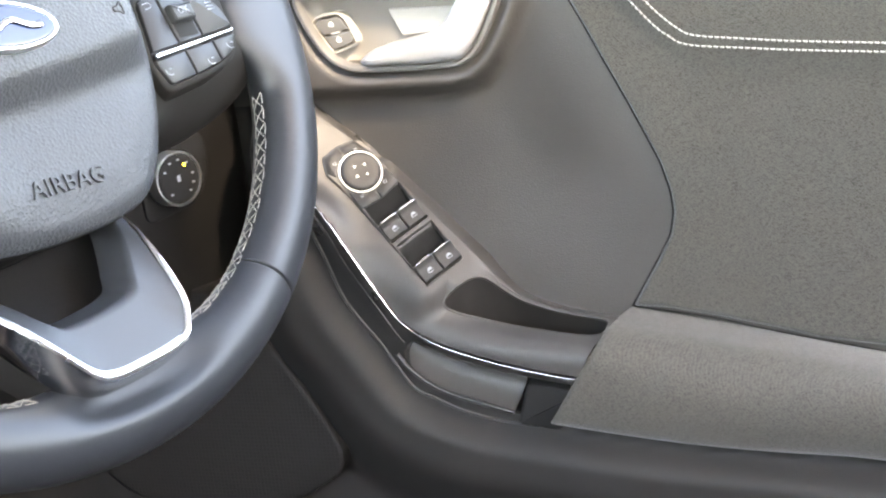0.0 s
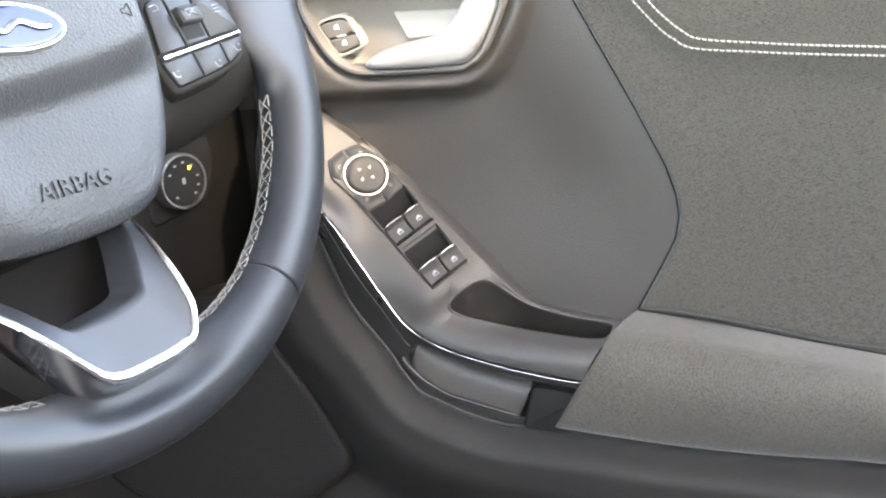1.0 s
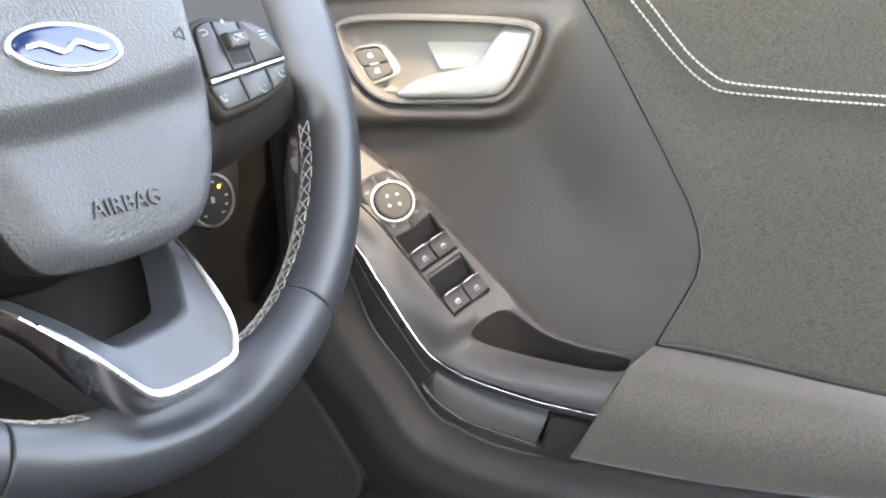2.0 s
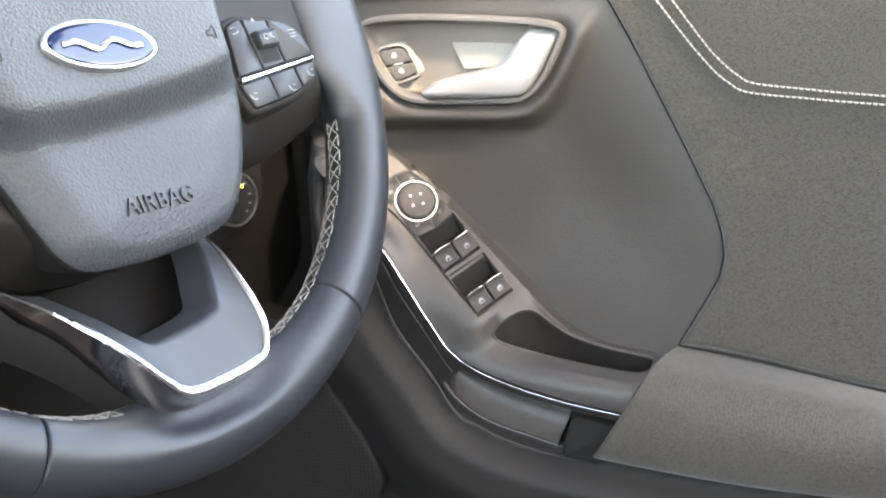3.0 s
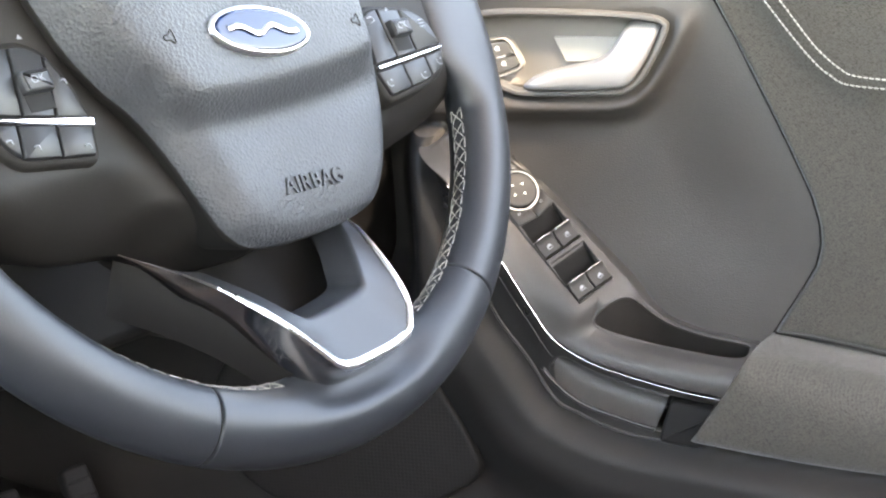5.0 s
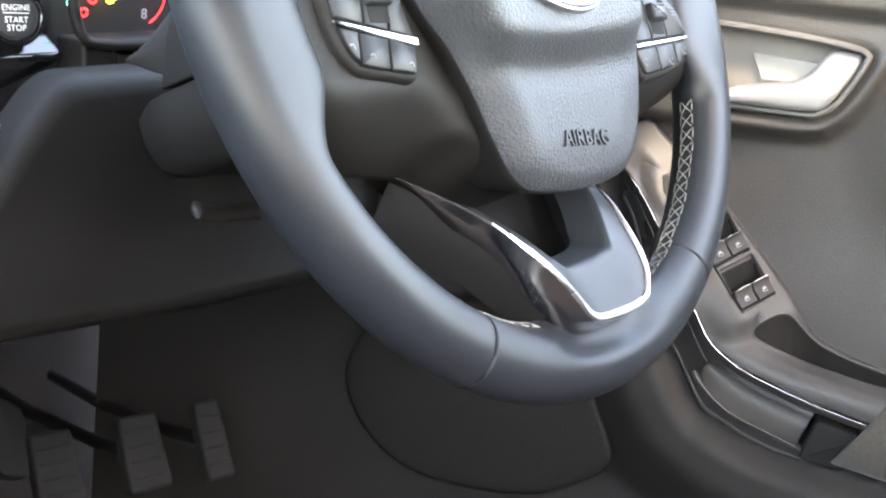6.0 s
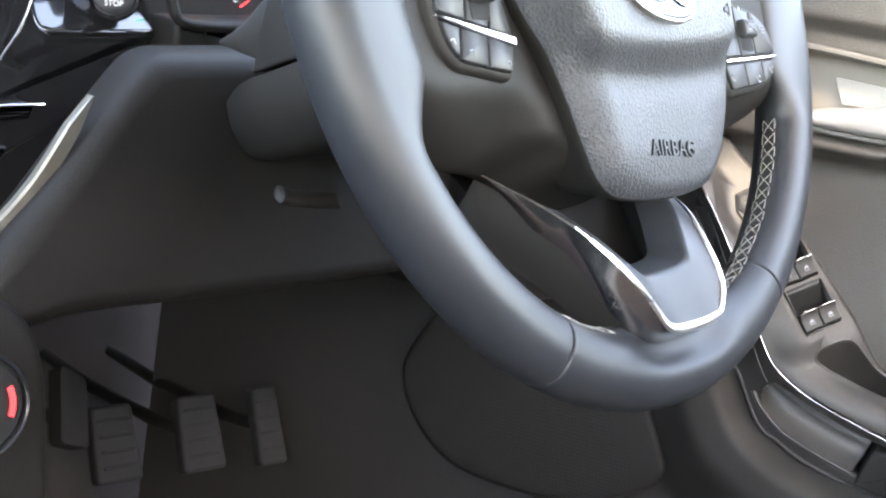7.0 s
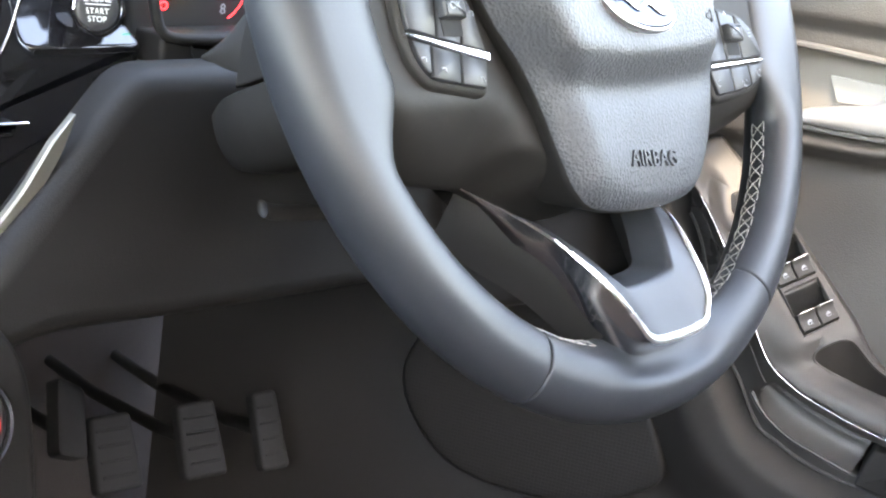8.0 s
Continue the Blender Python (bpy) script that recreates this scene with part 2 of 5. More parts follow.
def lettering(text, size, depth, material, parent, matrix, name="lettering", label="", wide=1.0):
    c = bpy.data.curves.new("text", "FONT")
    c.body, c.size, c.extrude, c.align_x, c.align_y = text, size, depth, "CENTER", "CENTER"
    c.space_character = 1.05
    tmp = bpy.data.objects.new("text", c)
    me = bpy.data.meshes.new_from_object(tmp)
    bpy.data.objects.remove(tmp)
    me.transform(matrix @ Matrix.Diagonal((wide, 1, 1, 1)))
    me.materials.clear()
    me.materials.append(material)
    ob = new(name, me)
    ob.parent = parent
    if label:
        tagged(ob, label)
    return ob


def inside(poly, x, y):
    """Signed distance of points to a closed outline: positive inside."""
    p = np.asarray(poly, float)
    q = np.roll(p, -1, 0)
    x, y = np.asarray(x, float), np.asarray(y, float)
    best = np.full(x.shape, 9.0)
    odd = np.zeros(x.shape, bool)
    for (ax, ay), (bx, by) in zip(p, q):
        dx, dy = bx - ax, by - ay
        t = np.clip(((x - ax) * dx + (y - ay) * dy) / max(dx * dx + dy * dy, 1e-14), 0, 1)
        best = np.minimum(best, np.hypot(x - ax - t * dx, y - ay - t * dy))
        if dy != 0:
            odd ^= ((ay > y) != (by > y)) & (x < (y - ay) * dx / dy + ax)
    return np.where(odd, best, -best)


def ease(x, a, b):
    t = np.clip((np.asarray(x, float) - a) / (b - a), 0, 1)
    return t * t * (3 - 2 * t)


def dome(name, outline, centre, levels, material, parent, label="", shape=None, place=None):
    """Rings of an outline drawn in towards a centre (scale, height), closed in the middle; shape adds height by place."""
    o, c = np.asarray(outline, float), np.asarray(centre, float)
    if 0.5 * np.sum(o[:, 0] * np.roll(o[:, 1], -1) - np.roll(o[:, 0], -1) * o[:, 1]) < 0:
        o = o[::-1]
    n, verts = len(o), []
    for k, z in levels:
        for x, y in c + (o - c) * k:
            verts.append((x, y, z + (shape(x, y) if shape else 0.0)))
    if place:
        verts = [place(*v) for v in verts]
    faces = grid_faces(len(levels), n, False, True)
    faces.append(tuple((len(levels) - 1) * n + j for j in range(n)))
    return mesh_part(name, verts, faces, material, parent, label)


# ---- the driver's door, in its own frame: s rearwards, h up, d out of the door into the cabin ----
S_AX, H_AX, N_AX = Vector((0.3177, -0.9482, 0.0)), Vector((0.0304, 0.0102, 0.9995)), Vector((-0.9477, -0.3176, 0.0320))
DOOR = Matrix((S_AX, H_AX, N_AX)).transposed().to_4x4()
DOOR.translation = (0.277, 0.0, 0.55)
door = thing("car_door", DOOR, "dark grey car door with cloth insert, armrest and window switches", "car door")

BEZEL = spline([(-0.055, 0.094), (-0.049, 0.099), (-0.026, 0.1005), (0.019, 0.0985), (0.050, 0.0955), (0.0595, 0.092), (0.0605, 0.087), (0.054, 0.073),
                (0.046, 0.060), (0.039, 0.0545), (0.029, 0.052), (-0.016, 0.052), (-0.031, 0.0545), (-0.041, 0.062), (-0.048, 0.073), (-0.054, 0.086)], 120, True)
LOW_EDGE = [(-0.075, 0.03), (-0.06, -0.005), (-0.047, -0.04), (-0.036, -0.07), (-0.018, -0.096), (-0.003, -0.12), (0.019, -0.132), (0.045, -0.14),
            (0.074, -0.143), (0.2, -0.155), (0.5, -0.17)]
LOWER = np.array(list(spline(LOW_EDGE, 60)) + [(0.6, -0.6), (-0.6, -0.6), (-0.6, 0.03)])
HB = [(-0.3, -0.08), (0.118, -0.085), (0.136, -0.086), (0.167, -0.092), (0.197, -0.099), (0.216, -0.104), (0.5, -0.14)]
SB = [(-0.2, 0.118), (-0.085, 0.118), (-0.058, 0.134), (-0.045, 0.141), (-0.033, 0.1435), (-0.021, 0.1425), (-0.005, 0.138), (0.026, 0.124), (0.055, 0.110),
      (0.084, 0.096), (0.102, 0.0865), (0.16, 0.057), (0.22, 0.03)]

COLLAR = [(-0.5, 0.3), (-0.5, 0.0445), (0.026, 0.0445), (0.040, 0.047), (0.050, 0.056), (0.061, 0.072), (0.068, 0.086), (0.078, 0.12), (0.11, 0.3)]


def door_depth(s, h):
    """How far the moulded card stands out at (s, h)."""
    sd = inside(BEZEL, s, h)
    scoop = 0.0085 * ease(-inside(COLLAR, s, h), 0.0, 0.013) - 0.0045 * ease(h, 0.0, -0.08) * ease(s, -0.2, -0.1)
    ridge = 0.0055 * ease(-sd, 0.0005, 0.0070) * (1 - ease(-inside(COLLAR, s, h), -0.001, 0.010)) * (1 - ease(h, 0.085, 0.105))
    d = -0.024 * ease(sd, 0.0005, 0.009) + ridge - scoop * ease(np.interp(h, *zip(*SB)) - s, 0.003, 0.075)
    low = inside(LOWER, s, h)
    d = d + 0.030 * ease(low, -0.004, 0.0015) + 0.012 * ease(low, 0.0, 0.02) - 0.026 * ease(low, 0.032, 0.085)
    d = d + 0.006 * ease(h, 0.108, 0.118) - 0.05 * ease(h, 0.135, 0.2)
    sunk = ease(-s, 0.078, 0.108) * ease(h, -0.085, -0.045) * (1 - ease(h, 0.05, 0.075))
    d = d * (1 - sunk) - 0.030 * sunk
    return d


def build_card():
    s, h = np.meshgrid(np.arange(-0.42, 0.46, 0.0026), np.arange(-0.33, 0.175, 0.0024))
    d = door_depth(s, h)
    verts = np.stack([s.ravel(), h.ravel(), d.ravel()], 1)
    r, c = s.shape
    n = r * c
    rim = [j for j in range(c)] + [i * c + c - 1 for i in range(1, r)] + [(r - 1) * c + j for j in range(c - 2, -1, -1)] + [i * c for i in range(r - 2, 0, -1)]
    back = [(verts[i][0], verts[i][1], -0.06) for i in rim]
    faces = grid_faces(r, c)
    mid = inside(LOWER, s, h).ravel()
    low_faces = [q for q in faces if mid[q[0]] > 0.0015]
    faces = [q for q in faces if mid[q[0]] <= 0.0015]
    used = sorted({i for q in low_faces for i in q})
    where = {i: j for j, i in enumerate(used)}
    mesh_part("lower_card", verts[used], [tuple(where[i] for i in q) for q in low_faces], M_LOWER, door, "hard plastic lower door card, darkened for the seat's shade")
    k = len(rim)
    faces += [(rim[i], n + i, n + (i + 1) % k, rim[(i + 1) % k]) for i in range(k)]
    faces.append(tuple(n + i for i in range(k)))
    mesh_part("door_card", list(verts) + back, faces, M_DOOR, door, "dark grey moulded plastic door card")


def build_insert():
    a, r = np.meshgrid(np.concatenate([np.arange(0, 0.008, 0.0008), np.arange(0.008, 0.30, 0.004)]), np.concatenate([np.linspace(0, 0.03, 8), np.linspace(0.035, 1, 110)]))
    hb = np.interp(0.118 + a, *zip(*HB))
    h = hb + (0.17 - hb) * r
    s = np.interp(np.maximum(h, -0.085), *zip(*SB)) + a
    line = np.interp(s, [0.08, 0.100, 0.114, 0.129, 0.14, 0.157, 0.186, 0.3, 0.45], [0.15, 0.12, 0.101, 0.081, 0.068, 0.0545, 0.0505, 0.041, 0.028])
    d = -0.001 + 0.0050 * np.sqrt(np.clip(a / 0.002, 0, 1)) + 0.0026 * ease(h - line, -0.012, 0.004) - 0.0010 * np.exp(-(((h - line + 0.020) / 0.014) ** 2))
    d = d - 0.004 * (1 - np.sqrt(np.clip((h - hb) / 0.004, 0, 1))) - 0.05 * ease(h, 0.135, 0.2) + 0.001 * np.sin(s * 17 + 1) * ease(a, 0, 0.05)
    mesh_part("cloth_insert", np.stack([s.ravel(), h.ravel(), d.ravel()], 1), grid_faces(*s.shape), M_CLOTH, door, "grey twill cloth insert")
    # seam line along its front edge
    hh = np.linspace(-0.085, 0.15, 90)
    ss = np.interp(hh, *zip(*SB))
    v, f = tube(np.stack([ss - 0.0004, hh, np.full(90, 0.0003)], 1), 0.00045, 6)
    mesh_part("edge_seam", v, f, M_DARKGAP, door)
    for low in (True, False):
        pts = [(0.100, 0.12), (0.114, 0.101), (0.129, 0.081), (0.140, 0.068), (0.147, 0.062), (0.157, 0.0565), (0.186, 0.053), (0.216, 0.050), (0.30, 0.043), (0.42, 0.031)] if low else [
            (0.108, 0.12), (0.122, 0.101), (0.135, 0.083), (0.142, 0.0745), (0.152, 0.0655), (0.161, 0.061), (0.188, 0.0575), (0.216, 0.0545), (0.30, 0.0475), (0.42, 0.0355)]
        run = spline(pts, 4000)
        length = np.concatenate([[0], np.cumsum(np.linalg.norm(np.diff(run, axis=0), axis=1))])
        segs = []
        for k in range(int(length[-1] / 0.0031)):
            q = []
            for e, lift in ((0.14, -0.0002), (0.36, 0.0006), (0.6, 0.0005), (0.76, -0.0003)):
                x = k * 0.0031 + e * 0.0031
                p = (np.interp(x, length, run[:, 0]), np.interp(x, length, run[:, 1]))
                q.append((p[0], p[1] + 0.0002 * (0.5 - e), 0.0068 + (0.0002 if not low else -0.0001) + lift + 0.001 * math.sin(p[0] * 17 + 1)))
            segs.append(q)
        v, f = bars(segs, 0.00046)
        mesh_part("stitching", v, f, M_THREAD, door, "pale double stitching")


def build_pad():
    front = np.array([(0.118, -0.085, 0.001), (0.1125, -0.0868, 0.012), (0.1065, -0.0905, 0.026), (0.1015, -0.098, 0.037), (0.096, -0.106, 0.042), (0.089, -0.117, 0.0435),
                      (0.082, -0.128, 0.043), (0.0765, -0.137, 0.040), (0.0745, -0.1405, 0.033), (0.076, -0.142, 0.015), (0.08, -0.142, 0.0)])
    rear = np.array([(0.23, -0.1065, 0.001), (0.23, -0.1072, 0.014), (0.23, -0.1095, 0.028), (0.23, -0.1145, 0.040), (0.23, -0.121, 0.046), (0.23, -0.131, 0.0485), (0.23, -0.142, 0.047),
                     (0.23, -0.1515, 0.042), (0.23, -0.1545, 0.033), (0.23, -0.155, 0.015), (0.23, -0.155, 0.0)])
    front, rear = spline(front, 70), spline(rear, 70)
    rows = []
    ts = np.concatenate([[0.0, 0.004, 0.012, 0.025, 0.05], np.linspace(0.09, 1.7, 44)])
    for t in ts:
        p = front * (1 - t) + rear * t
        p[:, 1] -= 0.005 * np.sin(np.clip(t, 0, 1) * math.pi) * ease(p[:, 2], 0.02, 0.045) * 0.8
        if t < 0.012:
            p[:, 2] -= (0.012 - t) * 0.10
        rows.append(p)
    verts = np.concatenate(rows)
    faces = grid_faces(len(ts), 70)
    faces.append(tuple(range(70)))
    mesh_part("elbow_pad", verts, faces, M_CLOTH, door, "grey cloth padded elbow rest")
    seam = spline([(0.1185, -0.0846, 0.0022), (0.16, -0.0908, 0.003), (0.2, -0.100, 0.003), (0.26, -0.112, 0.003), (0.36, -0.131, 0.003)], 60)
    v, f = tube(seam, 0.0004, 6)
    mesh_part("pad_seam", v, f, M_DARKGAP, door)


# armrest: outer edge at the card, crown of the inner edge, bright strip below it, from front to rear
Q0 = [(-0.062, 0.040, 0.0), (-0.046, 0.026, 0.002), (-0.021, 0.004, 0.002), (-0.005, -0.015, 0.002), (0.016, -0.041, 0.002), (0.029, -0.057, 0.002),
      (0.042, -0.068, 0.003), (0.058, -0.077, 0.003), (0.079, -0.0845, 0.003), (0.103, -0.089, 0.003), (0.125, -0.091, 0.003)]
Q1 = [(-0.075, 0.022, 0.030), (-0.055, 0.012, 0.032), (-0.0355, -0.009, 0.033), (-0.0245, -0.0255, 0.033), (-0.0065, -0.054, 0.036), (0.0045, -0.070, 0.037),
      (0.018, -0.079, 0.038), (0.0365, -0.0865, 0.039), (0.065, -0.092, 0.040), (0.100, -0.096, 0.041), (0.125, -0.098, 0.041)]
Q2 = [(-0.085, 0.026, 0.036), (-0.060, 0.009, 0.041), (-0.038, -0.020, 0.042), (-0.0275, -0.0375, 0.042), (-0.0135, -0.0615, 0.042), (-0.0015, -0.0795, 0.042),
      (0.014, -0.090, 0.043), (0.033, -0.0975, 0.043), (0.062, -0.1055, 0.043), (0.0935, -0.1115, 0.043), (0.122, -0.115, 0.043)]
Q3 = [(-0.082, 0.010, 0.030), (-0.060, -0.010, 0.031), (-0.047, -0.040, 0.031), (-0.036, -0.070, 0.031), (-0.018, -0.096, 0.031), (-0.003, -0.120, 0.031),
      (0.010, -0.1275, 0.031), (0.025, -0.1345, 0.031), (0.045, -0.140, 0.031), (0.074, -0.1435, 0.031), (0.11, -0.147, 0.031)]
SW_O, SW_A, SW_B, SW_N = (np.array(v) for v in ((0.0057, -0.0387, 0.0228), (0.6346, 0.3810, -0.6724), (-0.6401, 0.7467, -0.1810), (0.4331, 0.5453, 0.7177)))


def on_switch(a, b, z):
    """From the switch panel's plane (a across, b forwards, z proud of it) to the door's frame."""
    return tuple(SW_O + a * SW_A + b * SW_B + z * SW_N)


def at_station(Q, t):
    p = np.array(Q, float)
    t = np.clip(np.asarray(t, float), 0, len(p) - 1 - 1e-6)
    i = t.astype(int)
    u = (t - i)[:, None]
    a, b, c, d = p[np.maximum(i - 1, 0)], p[i], p[i + 1], p[np.minimum(i + 2, len(p) - 1)]
    return 0.5 * (2 * b + (c - a) * u + (2 * a - 5 * b + 4 * c - d) * u**2 + (3 * b - a - 3 * c + d) * u**3)


WELL = spline([(5.55, 0.70), (5.5, 0.5), (5.55, 0.30), (5.8, 0.17), (6.3, 0.12), (7, 0.10), (8, 0.10), (9, 0.12), (9.15, 0.3), (9.1, 0.52), (8.8, 0.62), (8, 0.63), (7, 0.68),
               (6.3, 0.76), (5.8, 0.78)], 90, True)


PANEL = rounded([(-0.0122, -0.0245), (0.0144, -0.0240), (0.0147, 0.0), (0.0147, 0.0310), (0.0138, 0.052), (0.0094, 0.0668), (0.0015, 0.0688), (-0.0112, 0.0686), (-0.0162, 0.0588), (-0.0138, 0.0430), (-0.0134, 0.030)],
                [0.0012, 0.0012, 0.001, 0.004, 0.004, 0.002, 0.003, 0.002, 0.002, 0.006, 0.004])


def arm_surface(t, w):
    """The console's skin: station t along it, w across from the card (0) to the bright strip (1)."""
    q0, q1, q2 = at_station(Q0, t), at_station(Q1, t), at_station(Q2, t)
    w = np.asarray(w, float)[:, None]
    start = q0 * 0.2 + q1 * 0.8
    crown = q1 + 0.25 * (q1 - q0) * np.array((0.1, 0.05, 0.28))
    u = np.clip((w - 0.8) / 0.2, 0, 1)
    edge = (1 - u) ** 2 * start + 2 * u * (1 - u) * crown + u * u * (q2 + np.array((0, 0.0012, -0.0012)))
    p = np.where(w <= 0.8, q0 * (1 - w) + q1 * w, edge)
    p[:, 2] += 0.002 * np.exp(-(((w[:, 0] - 0.03) / 0.04) ** 2))
    # swells up to lie level with the switch panel
    rel = p - SW_O
    near = inside(PANEL, rel @ SW_A, rel @ SW_B)
    k = np.maximum(ease(near, -0.019, -0.002), ease(near, -0.044, -0.003) * (1 - ease(w[:, 0], 0.5, 0.9)))
    return p - ((rel @ SW_N) * k)[:, None] * SW_N


def build_armrest():
    ws = np.array(list(np.linspace(0, 0.80, 90)) + list(0.8 + 0.2 * np.linspace(0.07, 1, 16)))
    # the rear end is cut slanting, along the front of the elbow pad
    last = np.interp(ws, [0, 0.4, 0.8, 1.0], [9.65, 9.35, 9.08, 9.0])
    tt = 0.75 + np.linspace(0.0, 1.0, 560)[:, None] * (last[None, :] - 0.75)
    ww = np.broadcast_to(ws, tt.shape)
    verts = arm_surface(tt.ravel(), ww.ravel())
    sd = inside(WELL, tt, ww).ravel()
    edge = verts.reshape(*tt.shape, 3)[:, :1] * np.array((1, 1, 0)) - np.array((0, 0.004, 0.02))
    rel = verts - SW_O
    verts = verts - (0.014 * ease(inside(PANEL, rel @ SW_A, rel @ SW_B), 0.0004, 0.0018))[:, None] * SW_N
    grid = np.concatenate([edge, verts.reshape(*tt.shape, 3)], 1)
    sd = np.concatenate([np.full((len(tt), 1), -1.0), sd.reshape(tt.shape)], 1)
    # the front end rolls over towards the card
    ahead = grid[0].mean(0) - grid[8].mean(0)
    ahead /= np.linalg.norm(ahead)
    nose = [grid[0] + 0.016 * math.sin(a) * ahead - np.array((0, 0, 0.016)) * (1 - math.cos(a)) for a in np.linspace(math.pi / 2, 0.1, 14)]
    nose.insert(0, nose[0] - np.array((0, 0, 0.04)))
    grid = np.concatenate([np.array(nose), grid], 0)
    sd = np.concatenate([np.full((len(nose), sd.shape[1]), -1.0), sd], 0).ravel()
    verts = grid.reshape(-1, 3)
    faces = [q for q in grid_faces(*grid.shape[:2]) if min(sd[i] for i in q) <= 0.0]
    mesh_part("armrest_console", verts, faces, M_ARM, door, "satin dark grey armrest console with a grab cup")
    # grab cup: rolled lip, steep wall and floor
    o = np.array(WELL)
    n = len(o)
    lip = arm_surface(o[:, 0], o[:, 1])
    v, f = tube(lip - np.array((0, 0.0006, 0.0003)), 0.0009, 8, closed=True)
    mesh_part("cup_lip", v, f, M_ARM, door)
    down = np.array((0.02, -0.93, -0.30))
    mid = lip.mean(0)
    rings = [lip + down * k + (mid - lip) * e for k, e in ((0.0008, 0.0), (0.006, 0.01), (0.02, 0.03), (0.036, 0.08), (0.044, 0.2), (0.046, 0.5))]
    faces = grid_faces(len(rings), n, False, True) + [tuple((len(rings) - 1) * n + j for j in range(n))]
    mesh_part("grab_cup", np.concatenate(rings), faces, M_LOWER, door, "black lining of the grab cup")


def build_trim():
    ts = np.linspace(0.8, 9.0, 200)
    q2, q3 = at_station(Q2, ts), at_station(Q3, ts)
    v, f = tube(q2[6:199], 0.0003, 8)
    mesh_part("bright_strip", v, f, M_CHROME, door, "thin chrome strip under the armrest")
    tl = np.linspace(1.2, 5.0, 60)
    v, f = tube(at_station(Q2, tl) * 0.68 + at_station(Q3, tl) * 0.32 + np.array((0, 0, 0.0002)), 0.0004, 6)
    mesh_part("trim_line", v, f, M_ARM, door, "fine raised line in the gloss trim")
    v, f = tube(q3 + np.array((0, 0, 0.001)), 0.0009, 6)
    mesh_part("edge_bead", v, f, M_ARM, door)
    cols, ws = [], np.linspace(0, 1, 40)
    for w in ws:
        p = q2 * (1 - w) + q3 * w
        p[:, 2] += -0.0015 * math.sin(w * math.pi) - 0.0006
        cols.append(p)
    g = np.stack(cols, 1)
    tt, ww = np.meshgrid(ts, ws, indexing="ij")
    pocket = spline([(4.85, 0.55), (5.3, 0.22), (6, 0.14), (7, 0.13), (8.6, 0.13), (9.05, 0.2), (8.75, 0.55), (8.45, 0.83), (7.6, 0.82), (6.6, 0.80), (5.6, 0.78), (5.0, 0.72)], 90, True)
    sd = inside(pocket, tt, ww)
    g[..., 2] -= 0.032 * ease(sd, 0.0, 0.06)
    mesh_part("gloss_trim", g.reshape(-1, 3), grid_faces(*tt.shape), M_GLOSS, door, "glossy black trim with a recessed pull pocket")
    # floor of the pocket, its light put into a paler colour, and its rolled lip
    lip = spline([(-0.0095, -0.1015, 0.032), (-0.0040, -0.1085, 0.033), (0.0065, -0.1175, 0.033), (0.0200, -0.1245, 0.033), (0.0545, -0.1350, 0.033)], 60)
    back = spline([(-0.0010, -0.0945, 0.025), (0.0065, -0.0990, 0.024), (0.0170, -0.1040, 0.023), (0.0350, -0.1110, 0.023), (0.0612, -0.1180, 0.023)], 60)
    rows = [lip * (1 - w) + back * w + np.array((0, 0, -0.0045 * math.sin(w * math.pi) ** 0.8)) for w in np.linspace(0, 1, 10)]
    top = [back + np.array((0.001, 0.008, -0.008)) * w for w in (0.5, 1.0)]
    g = np.stack(rows + top, 1)
    mesh_part("pull_pocket", g.reshape(-1, 3), grid_faces(60, 12), M_POCKET_LIT, door, "floor of the pull pocket, coloured paler for the light on it")
    v, f = tube(lip, 0.0014, 8)
    mesh_part("pocket_lip", v, f, M_GLOSS, door, "glossy lip of the pull pocket")
    end = rounded([(0.0570, -0.1405), (0.0640, -0.1160), (0.078, -0.1185), (0.095, -0.1215), (0.08, -0.144)], 0.003)
    plate("end_block", end, [(0, 0.0), (0, 0.0350), (-0.0008, 0.0362), (-0.002, 0.0365)], M_SWITCH, door, "black end block of the pocket")


def icon(pts, place, material, parent, z, name="icon"):
    verts = [place(x, y, z) for x, y in pts] + [place(x, y, z + 0.0001) for x, y in pts]
    n = len(pts)
    faces = [tuple(range(n, 2 * n))] + [(i, (i + 1) % n, n + (i + 1) % n, n + i) for i in range(n)]
    return mesh_part(name, verts, faces, material, parent, smooth=False)


